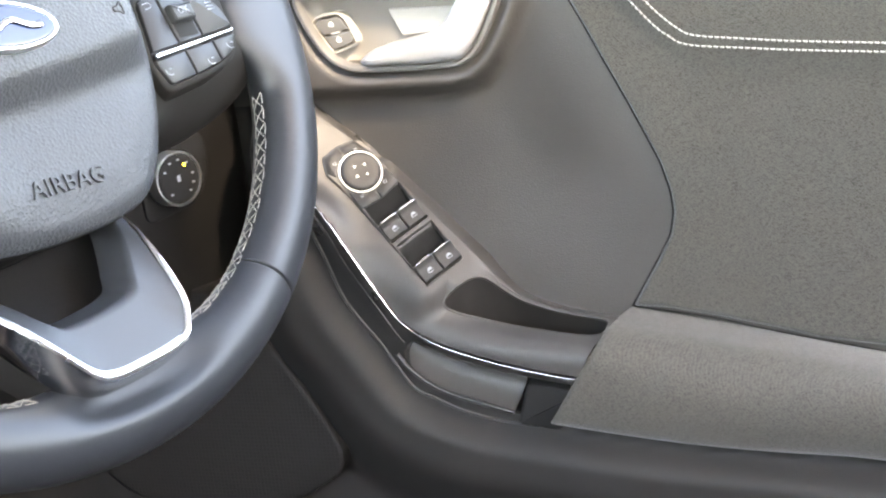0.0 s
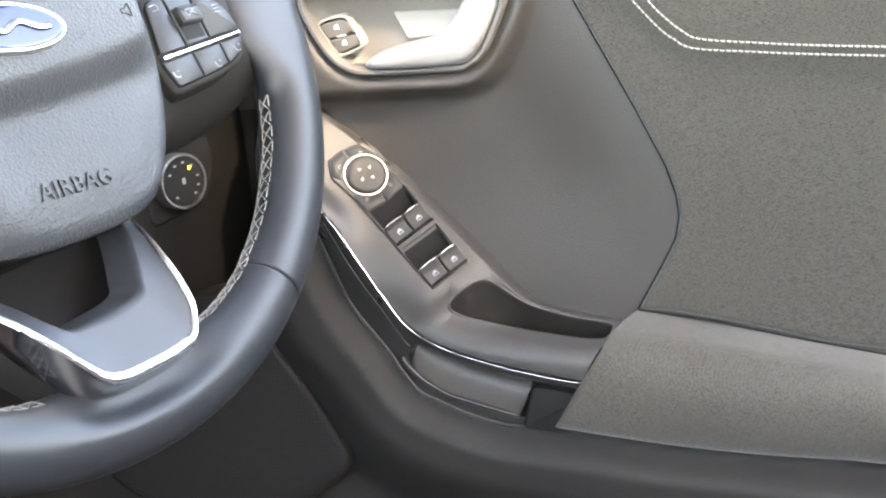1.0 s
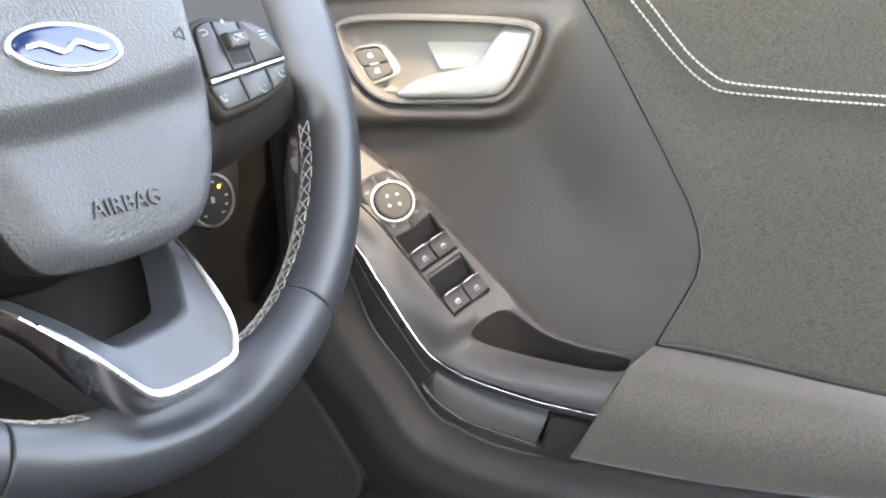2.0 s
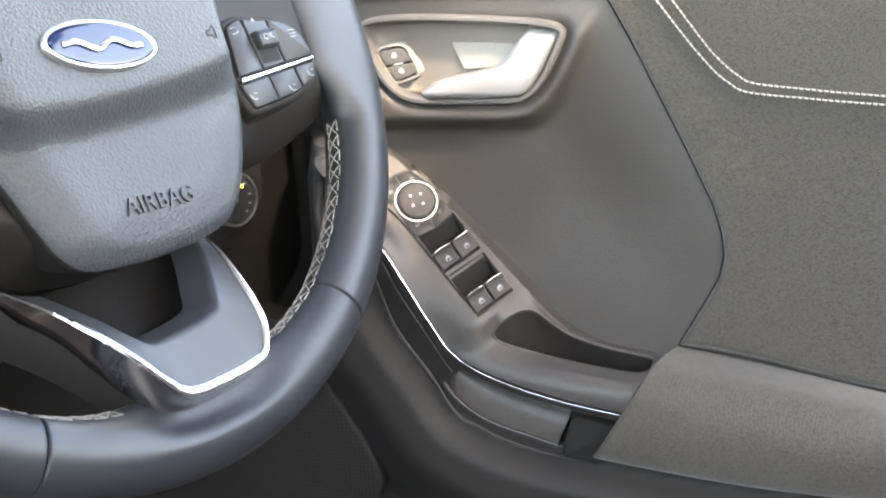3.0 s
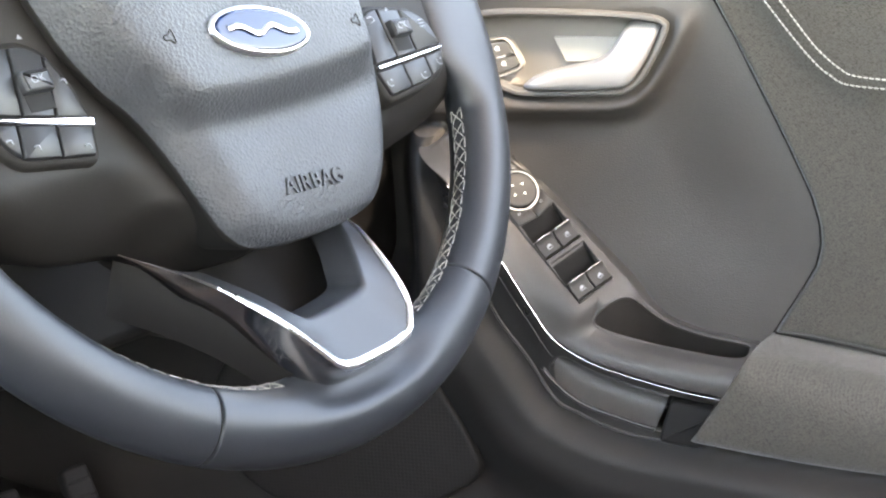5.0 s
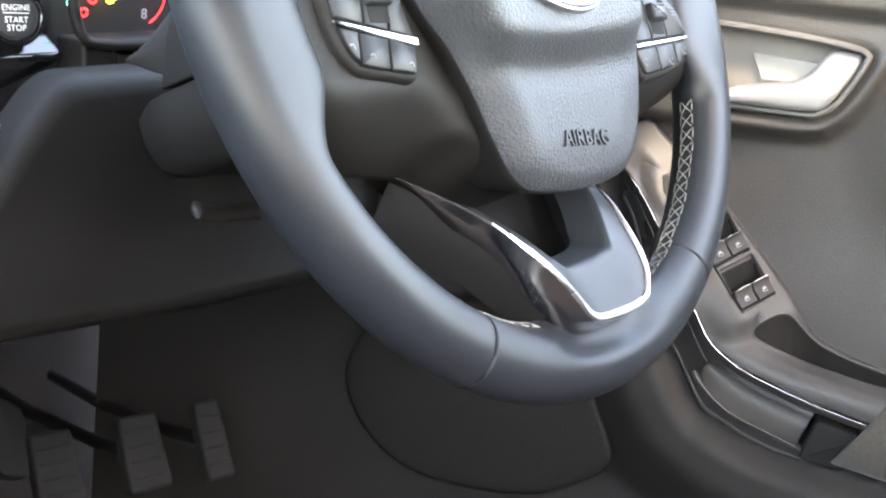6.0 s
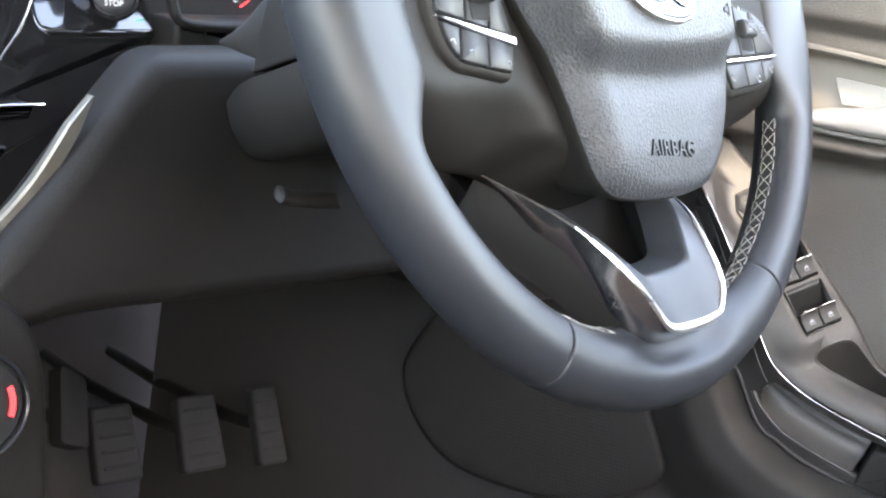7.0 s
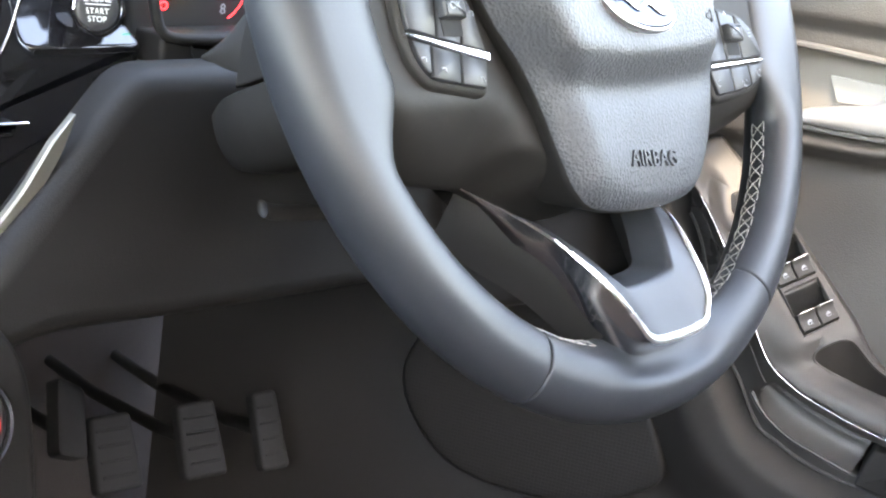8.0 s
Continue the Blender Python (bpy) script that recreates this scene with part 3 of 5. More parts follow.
def build_switches():
    a, b = np.meshgrid(np.arange(-0.0172, 0.01561, 0.00036), np.arange(-0.0262, 0.0699, 0.00045))
    sd = inside(PANEL, a, b)
    z = np.where(sd > 0, 0.0013 * ease(sd, 0, 0.0006), -0.006 * ease(-sd, 0, 0.0004))
    for b0, b1 in ((0.0175, 0.0335), (-0.0118, 0.0040)):
        k = np.minimum(np.minimum(a + 0.0116, 0.0138 - a), np.minimum(b - b0 + 0.010, b1 - b))
        z = z - ease(k, 0, 0.0008) * (0.0015 + 0.0075 * ease(b1 - b, 0.0, 0.014))
    for b0 in (0.0070, -0.0228):
        k = np.minimum(np.minimum(a + 0.0120, 0.0142 - a), np.minimum(b - b0 + 0.0004, b0 + 0.0112 - b))
        z = np.where(k > 0, -0.006, z)
    verts = [on_switch(x, y, w) for x, y, w in zip(a.ravel(), b.ravel(), z.ravel())]
    deep = z.ravel() < -0.0006
    quads = grid_faces(*a.shape)
    panel = mesh_part("switch_panel", verts, [q for q in quads if not all(deep[i] for i in q)], M_ARM, door, "dark grey window and mirror switch panel")
    mesh_part("switch_well", verts, [q for q in quads if all(deep[i] for i in q)], M_SWITCH, panel, "black well in front of the window switches")
    for a0, b0 in ((-0.0119, 0.0073), (0.0014, 0.0073), (-0.0117, -0.0226), (0.0016, -0.0226)):
        w, l = 0.0125, 0.0108
        prof = [(0.0, -0.004), (0.0, 0.0012), (0.0008, 0.0020), (0.006, 0.0019), (0.0088, 0.0030), (0.0104, 0.0042), (0.0108, 0.0036), (0.0106, -0.004)]
        verts, faces, m = [], [], len(prof)
        for e, inset in ((0.0, 0.0005), (0.0004, 0.0), (w - 0.0004, 0.0), (w, 0.0005)):
            for y, zz in prof:
                verts.append(on_switch(a0 + e, b0 + y, zz - inset))
        faces = grid_faces(4, m) + [tuple(range(m)), tuple(3 * m + i for i in reversed(range(m)))]
        rocker = mesh_part("rocker_switch", verts, faces, M_ROCKER, door, "black rocker switch with chrome edge")
        rocker.data.set_sharp_from_angle(angle=radians(40))
        v, f = tube([on_switch(a0 + 0.0006 + (w - 0.0012) * u, b0 + 0.0107 + 0.0004 * math.sin(u * 3.14), 0.0043) for u in np.linspace(0, 1, 8)], 0.0003, 6)
        mesh_part("chrome_edge", v, f, M_CHROME, rocker, "chrome finger edge")
        cx, cy = a0 + 0.0065, b0 + 0.0046
        icon([(cx - 0.0016, cy - 0.0014), (cx + 0.0016, cy - 0.0014), (cx + 0.0016, cy + 0.0002), (cx + 0.0009, cy + 0.0015), (cx - 0.0002, cy + 0.0015), (cx - 0.0016, cy + 0.0004)],
             on_switch, M_GREYPRINT, rocker, 0.00205)
        icon([(cx - 0.0011, cy - 0.0010), (cx + 0.0013, cy - 0.0010), (cx + 0.0013, cy - 0.0001), (cx - 0.0011, cy - 0.0001)], on_switch, M_SWITCH, rocker, 0.0022)
    # mirror selector
    kx, ky = 0.0002, 0.0487
    circle = [(kx + 0.0111 * math.cos(t), ky + 0.0111 * math.sin(t)) for t in np.linspace(0, 2 * math.pi, 48, endpoint=False)]
    knob = plate("mirror_knob", circle, [(0, -0.002), (0, 0.0036), (-0.0006, 0.0044), (-0.002, 0.0047), (-0.005, 0.0046), (-0.008, 0.0044)], M_ROCKER, door, "black round mirror adjuster with chrome ring", on_switch)
    v, f = tube([on_switch(kx + 0.0118 * math.cos(t), ky + 0.0118 * math.sin(t), 0.0024) for t in np.linspace(0, 2 * math.pi, 64, endpoint=False)], 0.00055, 8, closed=True)
    mesh_part("chrome_ring", v, f, M_SATIN, knob, "satin chrome ring")
    for t in (0.4, 1.97, 3.54, 5.11):
        cx, cy, r = kx + 0.0042 * math.cos(t), ky + 0.0042 * math.sin(t), 0.0010
        icon([(cx + r * math.cos(t + q), cy + r * math.sin(t + q)) for q in (0, 2.2, -2.2)], on_switch, M_WHITE, knob, 0.0046)
    for pts in ([(-0.0150, 0.0588), (-0.0106, 0.0670), (-0.0010, 0.0674), (-0.0012, 0.0622), (-0.0072, 0.0602), (-0.0112, 0.0560), (-0.0120, 0.0540)],
                [(-0.0002, 0.0674), (0.0086, 0.0654), (0.0122, 0.0540), (0.0112, 0.0545), (0.0066, 0.0606), (-0.0002, 0.0622)],
                [(-0.0120, 0.0440), (-0.0108, 0.0425), (-0.0058, 0.0368), (-0.0002, 0.0355), (-0.0002, 0.0300), (-0.0125, 0.0312), (-0.0128, 0.0400)],
                [(0.0006, 0.0355), (0.0062, 0.0370), (0.0112, 0.0425), (0.0132, 0.0418), (0.0138, 0.0320), (0.0006, 0.0298)]):
        btn = plate("select_button", rounded(pts, 0.0008, 3), [(0, 0.0004), (0, 0.0017), (-0.0003, 0.0020)], M_ROCKER, door, "", on_switch)
        c = np.mean(np.array(pts), 0)
        icon([(c[0] - 0.0011, c[1] - 0.0007), (c[0] + 0.0005, c[1] - 0.0009), (c[0] + 0.0011, c[1] + 0.0006), (c[0] - 0.0007, c[1] + 0.0009)], on_switch, M_GREYPRINT, btn, 0.00205)
        icon([(c[0] - 0.0007, c[1] - 0.0004), (c[0] + 0.0003, c[1] - 0.0006), (c[0] + 0.0007, c[1] + 0.0003), (c[0] - 0.0004, c[1] + 0.0005)], on_switch, M_SWITCH, btn, 0.0022)


def build_handle():
    bezel = plate("handle_bezel", BEZEL, [(0.0006, -0.004), (0.0006, 0.0046), (-0.0004, 0.0058), (-0.0020, 0.0058), (-0.0030, 0.0044), (-0.0036, 0.000)], M_TRIM, door,
                  "satin grey bezel round the inner door handle", cap=False)
    dome("recess", BEZEL, (0.0, 0.076), [(0.985, 0.003), (0.965, 0.000), (0.93, -0.004), (0.88, -0.0075), (0.8, -0.0090), (0.6, -0.0095), (0.3, -0.0095), (0.02, -0.0095)], M_BEZEL, bezel,
         "scooped recess behind the handle")
    lever = rounded([(-0.0235, 0.0570), (-0.0165, 0.0625), (-0.004, 0.0660), (0.018, 0.0700), (0.0275, 0.0755), (0.0365, 0.0895), (0.0410, 0.0925), (0.0570, 0.0915), (0.0575, 0.0870), (0.0455, 0.0645), (0.0375, 0.0555),
                     (0.017, 0.0540), (-0.0210, 0.0545)], [0.002, 0.004, 0.006, 0.008, 0.008, 0.003, 0.003, 0.002, 0.003, 0.006, 0.004, 0.004, 0.002], 7)
    dome("handle_lever", lever, (0.0365, 0.0655), [(0.98, -0.012), (1, -0.004), (0.99, 0.0005), (0.965, 0.0035), (0.92, 0.0062), (0.85, 0.0082), (0.75, 0.0094), (0.6, 0.0101), (0.4, 0.0104), (0.2, 0.0105), (0.02, 0.0105)], M_LEVER, bezel,
         "satin silver door release lever", lambda x, y: -0.0045 * float(ease(y, 0.066, 0.088)))
    plate("finger_plate", rounded([(-0.0058, 0.0838), (0.034, 0.0825), (0.030, 0.0700), (0.0010, 0.0690)], 0.0015), [(0, -0.018), (0, -0.0078), (-0.0004, -0.0073)], M_PLATE, bezel, "pale finger plate", smooth=False)
    lock = rounded([(-0.0486, 0.0795), (-0.0455, 0.0828), (-0.0310, 0.0848), (-0.0222, 0.0672), (-0.0382, 0.0615), (-0.0425, 0.0690)], [0.003, 0.003, 0.005, 0.005, 0.005, 0.006], 6)
    ring = plate("lock_switch", lock, [(0.0006, -0.012), (0.0005, -0.0020), (0.0001, -0.0010), (-0.0006, -0.0009), (-0.0009, -0.0018), (-0.0011, -0.011)], M_PLATE, bezel, "two-button door lock switch in a chrome ring", cap=False)
    upper = rounded([(-0.0468, 0.0790), (-0.0448, 0.0808), (-0.0322, 0.0825), (-0.0272, 0.0750), (-0.0428, 0.0722)], [0.002, 0.002, 0.003, 0.001, 0.001], 4)
    lower = rounded([(-0.0424, 0.0712), (-0.0268, 0.0740), (-0.0243, 0.0685), (-0.0374, 0.0636)], [0.001, 0.001, 0.003, 0.003], 4)
    for o in (upper, lower):
        plate("lock_button", o, [(0, -0.012), (0, -0.0018), (-0.0003, -0.0012), (-0.0007, -0.0010)], M_LOCK, bezel, "grey lock button", smooth=False)
    flat = lambda x, y, z: (x, y, z)
    for cx, cy in ((-0.0372, 0.0784), (-0.0336, 0.0698)):
        icon([(cx - 0.0014, cy - 0.0013), (cx + 0.0014, cy - 0.0013), (cx + 0.0012, cy + 0.0004), (cx + 0.0004, cy + 0.0014), (cx - 0.0008, cy + 0.0012), (cx - 0.0014, cy + 0.0003)], flat, M_WHITE, bezel, -0.00095)
    icon([(-0.0378, 0.0727), (-0.0326, 0.0736), (-0.0326, 0.0743), (-0.0378, 0.0734)], flat, M_WHITE, bezel, -0.0012, "lock_lamp")


def build_speaker():
    out = spline([(-0.105, -0.073), (-0.092, -0.094), (-0.070, -0.128), (-0.054, -0.160), (-0.0525, -0.171), (-0.064, -0.184), (-0.11, -0.205), (-0.19, -0.20), (-0.23, -0.15), (-0.20, -0.09), (-0.15, -0.065)], 80, True)
    o = np.array(out)
    cover = plate("speaker_cover", o, [(0.0, 0.004), (0.0, 0.0245), (-0.0015, 0.0262), (-0.004, 0.0265), (-0.010, 0.0270)], M_GRILLE, door, "perforated black speaker cover")


build_card()
build_insert()
build_pad()
build_armrest()
build_trim()
build_switches()
build_handle()
build_speaker()


# ---- steering wheel, in its own frame: u to the right, v up along its face, n towards the driver ----
RAKE = radians(25)
WHEEL = Matrix(((1, 0, 0), (0, math.sin(RAKE), -math.cos(RAKE)), (0, math.cos(RAKE), math.sin(RAKE)))).to_4x4()
WHEEL.translation = (0.0, 0.0, 0.68)
wheel = thing("steering_wheel", WHEEL, "black leather steering wheel with pale stitching and chrome lower spoke", "steering wheel")
R_RIM, A_RIM, B_RIM = 0.1655, 0.0150, 0.0140
JOINTS = (-58.5, -119.5, 38.0, 142.0)


def rim_point(theta, psi, grow=0.0):
    """On the rim: theta round the wheel, psi round its section (0 outside, 90 degrees facing the driver)."""
    deg = math.degrees(theta) % 360
    for th in JOINTS:
        grow -= 0.0013 * math.exp(-((((deg - th + 180) % 360 - 180) / 0.2) ** 2))
    r = R_RIM + (A_RIM + grow) * math.cos(psi)
    # leather runs up towards the lower spoke
    low = math.exp(-(((deg - 270) / 15.0) ** 2))
    if math.cos(psi) < 0.2:
        r -= 0.010 * low * (0.2 - math.cos(psi)) / 1.2 * (1.0 - max(math.sin(psi), 0.0))
    # thumb rests at the side spokes
    for mid in (6.0, 174.0):
        k = 1.0 - float(ease(abs((deg - mid + 180) % 360 - 180), 20.0, 32.0))
        if math.cos(psi) < 0:
            r += 0.023 * k * math.cos(psi) * max(math.sin(psi) + 0.4, 0)
    dip = 1.0 - 0.45 * math.exp(-(((deg - 270) / 12.0) ** 4)) * max(math.sin(psi), 0.0) * float(ease(-math.cos(psi), -0.1, 0.6))
    return (r * math.cos(theta), r * math.sin(theta), (B_RIM + grow) * math.sin(psi) * dip)


def build_rim():
    close = [th + e for th in JOINTS for e in (-0.9, -0.6, -0.42, -0.3, -0.2, -0.1, 0.0, 0.1, 0.2, 0.3, 0.42, 0.6, 0.9)]
    around = sorted([a for a in np.arange(-180, 180, 1.4) if min(abs(a - th) for th in JOINTS) > 1.2] + close)
    n, m = len(around), 64
    verts = [rim_point(radians(a), 2 * math.pi * j / m) for a in around for j in range(m)]
    mesh_part("rim", verts, grid_faces(n, m, True, True), M_LEATHER, wheel, "smooth black leather rim")
    for th in JOINTS:
        v, f = tube([rim_point(radians(th), 2 * math.pi * j / 40) for j in range(40)], 0.0006, 6, closed=True)
        mesh_part("leather_joint", v, f, M_DARKGAP, wheel)
    for a0, a1 in ((-25, -75), (-106, -155)):
        segs, steps = [], 17
        for k in range(steps):
            t0, t1 = radians(a0 + (a1 - a0) * k / steps), radians(a0 + (a1 - a0) * (k + 1) / steps)
            p, q = (radians(164), radians(190)) if a0 > -90 else (radians(166), radians(202))
            jit = random.uniform(-0.05, 0.05) - (0.28 if a0 < -90 and k < 5 else 0.0)
            for s, e in ((p, q), (q, p)):
                segs.append([rim_point(t0 + (t1 - t0) * u, s + (e - s) * u + jit, 0.0002 + 0.0003 * math.sin(u * math.pi)) for u in (0.02, 0.3, 0.6, 0.95)])
            for s in (p, q):
                segs.append([rim_point(t0 + (t1 - t0) * u, s + jit, 0.0004) for u in (0.1, 0.45, 0.75)])
        v, f = bars(segs, 0.00021, 5)
        mesh_part("cross_stitching", v, f, M_THREAD, wheel, "pale cross stitching")


COVER = spline([(0.086, 0.035), (0.083, 0.006), (0.0775, -0.018), (0.0735, -0.038), (0.0645, -0.060), (0.0525, -0.080), (0.040, -0.0915), (0.024, -0.0955), (0.002, -0.0965), (-0.020, -0.0955), (-0.037, -0.0925),
                (-0.0455, -0.085), (-0.0505, -0.071), (-0.0565, -0.050), (-0.064, -0.031), (-0.074, -0.016), (-0.083, 0.006), (-0.086, 0.035), (-0.06, 0.062), (0.0, 0.07), (0.06, 0.062)], 140, True)

COVER = COVER + np.stack([0.0013 * ease(-COVER[:, 1], 0.0, 0.05), 0.0014 * ease(-COVER[:, 1], 0.06, 0.09)], 1)


def cover_height(u, v):
    edge = inside(COVER, u, v)
    soft = 0.007 + 0.013 * ease(-u, 0.005, 0.055)
    z = 0.0115 + (0.0070 + 0.25 * (soft - 0.007)) * np.sqrt(np.clip(1 - (1 - np.clip(edge / soft, 0, 1)) ** 2, 0, 1))
    crease = -0.033 - 0.0055 * (1 - (u / 0.075) ** 2)
    z = z + (0.0092 * ease(v - crease, -0.0075, 0.0085) - 0.0008 * np.exp(-(((v - crease + 0.010) / 0.005) ** 2))) * ease(edge, 0.0, 0.014)
    z = z + 0.003 * (1 - (u / 0.09) ** 2) * ease(edge, 0, 0.02)
    return z


def build_cover():
    o = np.array(COVER)
    c = np.array((0.0, -0.02))
    rings = np.concatenate([[1.0, 0.995, 0.985, 0.97, 0.95], np.linspace(0.925, 0.02, 46)])
    inner = offset(o, -0.008)
    verts = [(*inner[j], -0.012) for j in range(len(o))] + [(*offset(o, -0.001)[j], 0.009) for j in range(len(o))]
    for k in rings:
        p = c + (o - c) * k
        z = cover_height(p[:, 0], p[:, 1])
        verts += [(p[j, 0], p[j, 1], z[j]) for j in range(len(o))]
    n = len(o)
    faces = grid_faces(len(rings) + 2, n, False, True)
    faces.append(tuple((len(rings) + 1) * n + j for j in range(n)))
    side = [q for q in faces[:-1] if q[3] < 4 * n]
    faces = [q for q in faces if len(q) > 4 or q[0] >= 3 * n]
    # the flank takes the darker hub colour as shade
    mesh_part("cover_side", verts[:4 * n], side, M_HUB, wheel, "flank of the airbag cover, darkened where it faces aside")
    cover = mesh_part("airbag_cover", verts, faces, M_AIRBAG, wheel, "grained airbag cover, greyed and blued for the sky's sheen")

    def on_cover(x, y, z):
        return (x, y, float(cover_height(np.array([x]), np.array([y]))[0]) + z)

    # plain oval badge
    bx, by, ba, bb = -0.0014, -0.0138, 0.0258, 0.0100
    tilt = radians(-11)

    def oval(k, r, t):
        x, y = ba * k * math.cos(t) + r * math.cos(t), bb * k * math.sin(t) + r * math.sin(t)
        return (bx + x * math.cos(tilt) - y * math.sin(tilt), by + x * math.sin(tilt) + y * math.cos(tilt))

    ts = np.linspace(0, 2 * math.pi, 72, endpoint=False)
    zc = on_cover(bx, by, 0)[2]
    slope = 0.10
    flat = lambda x, y, z: (x, y, zc + 0.0014 + z - slope * max(y - by, -1) * 0.0)
    badge = plate("badge", [oval(1, 0, t) for t in ts], [(0.0006, -0.004), (0.0004, 0.0008), (-0.0003, 0.0015), (-0.0010, 0.0016), (-0.0016, 0.0010)], M_BAND, cover, "plain blue oval badge with chrome edge", flat)
    plate("badge_face", [oval(1, -0.0015, t) for t in ts], [(0, 0.0006), (0, 0.0013), (-0.0007, 0.0016), (-0.0014, 0.0017)], M_BLUE, cover, "", flat)
    wave = [(bx + x, by + 0.0022 * math.sin((x + 0.018) * 330) * (1 - abs(x) / 0.026) - 0.16 * x, zc + 0.0034) for x in np.linspace(-0.018, 0.018, 60)]
    v, f = tube(wave, 0.0014, 6, flat=0.4)
    mesh_part("badge_flourish", v, f, M_CHROME, cover, "pale flourish on the badge")
    lettering("AIRBAG", 0.0098, 0.0008, M_AIRBAG, cover, Matrix.Translation(on_cover(0.0035, -0.0755, 0.0002)) @ pose(0, 0, 0, 0, 0, -4), label="embossed lettering", wide=0.98)
    for x, y, k in ((-0.048, -0.009, 1), (0.059, -0.0175, -1)):
        pts = [(x - 0.004, y + 0.001), (x - 0.001, y + 0.0016), (x + 0.002, y + 0.0035), (x + 0.002, y - 0.0035), (x - 0.001, y - 0.0016), (x - 0.004, y - 0.001)]
        v, f = tube([on_cover(x + (p[0] - x) * 0.75, y + (p[1] - y) * 0.75, 0.0001) for p in spline(pts, 40, True)], 0.0003, 5, closed=True)
        mesh_part("horn_symbol", v, f, M_HUB, cover)


def build_hub():
    """Matte moulded body behind the cover: flat round the button pods, falling away towards the lower spoke."""
    o = spline([(0.150, 0.030), (0.151, -0.005), (0.151, -0.036), (0.143, -0.058), (0.115, -0.067), (0.085, -0.070), (0.060, -0.0745), (0.043, -0.084), (0.0, -0.090), (-0.043, -0.084), (-0.058, -0.0735), (-0.076, -0.0705),
                (-0.100, -0.0665), (-0.126, -0.055), (-0.144, -0.035), (-0.151, -0.005), (-0.150, 0.030), (-0.10, 0.065), (0.0, 0.078), (0.10, 0.065)], 160, True)
    c = np.array((0.0, -0.005))
    n = len(o)
    verts = [(*p, -0.050) for p in c + (o - c) * 0.86] + [(*p, -0.036) for p in c + (o - c) * 0.96]
    rings = np.concatenate([[1.0, 0.994, 0.985, 0.97, 0.95, 0.925], np.linspace(0.90, 0.05, 50)])
    for k in rings:
        p = c + (o - c) * k
        edge = inside(o, p[:, 0], p[:, 1])
        z = 0.0085 - 0.030 * ease(-p[:, 1], 0.040, 0.078) - 0.004 * (1 - ease(np.abs(p[:, 0]), 0.05, 0.085))
        z = z - 0.012 * (1 - np.sqrt(np.clip(1 - (1 - np.clip(edge / 0.010, 0, 1)) ** 2, 0, 1)))
        by_cover = 1 - ease(-inside(COVER, p[:, 0], p[:, 1]), 0.0, 0.026)
        z = z + (0.0065 - z) * by_cover * ease(edge, 0.0, 0.012) * ease(-p[:, 1], 0.03, 0.05)
        verts += [(p[j, 0], p[j, 1], z[j]) for j in range(n)]
    faces = grid_faces(len(rings) + 2, n, False, True)
    faces.append(tuple((len(rings) + 1) * n + j for j in range(n)))
    mesh_part("hub_shell", verts, faces, M_HUB, wheel, "matte black hub and spoke shell")


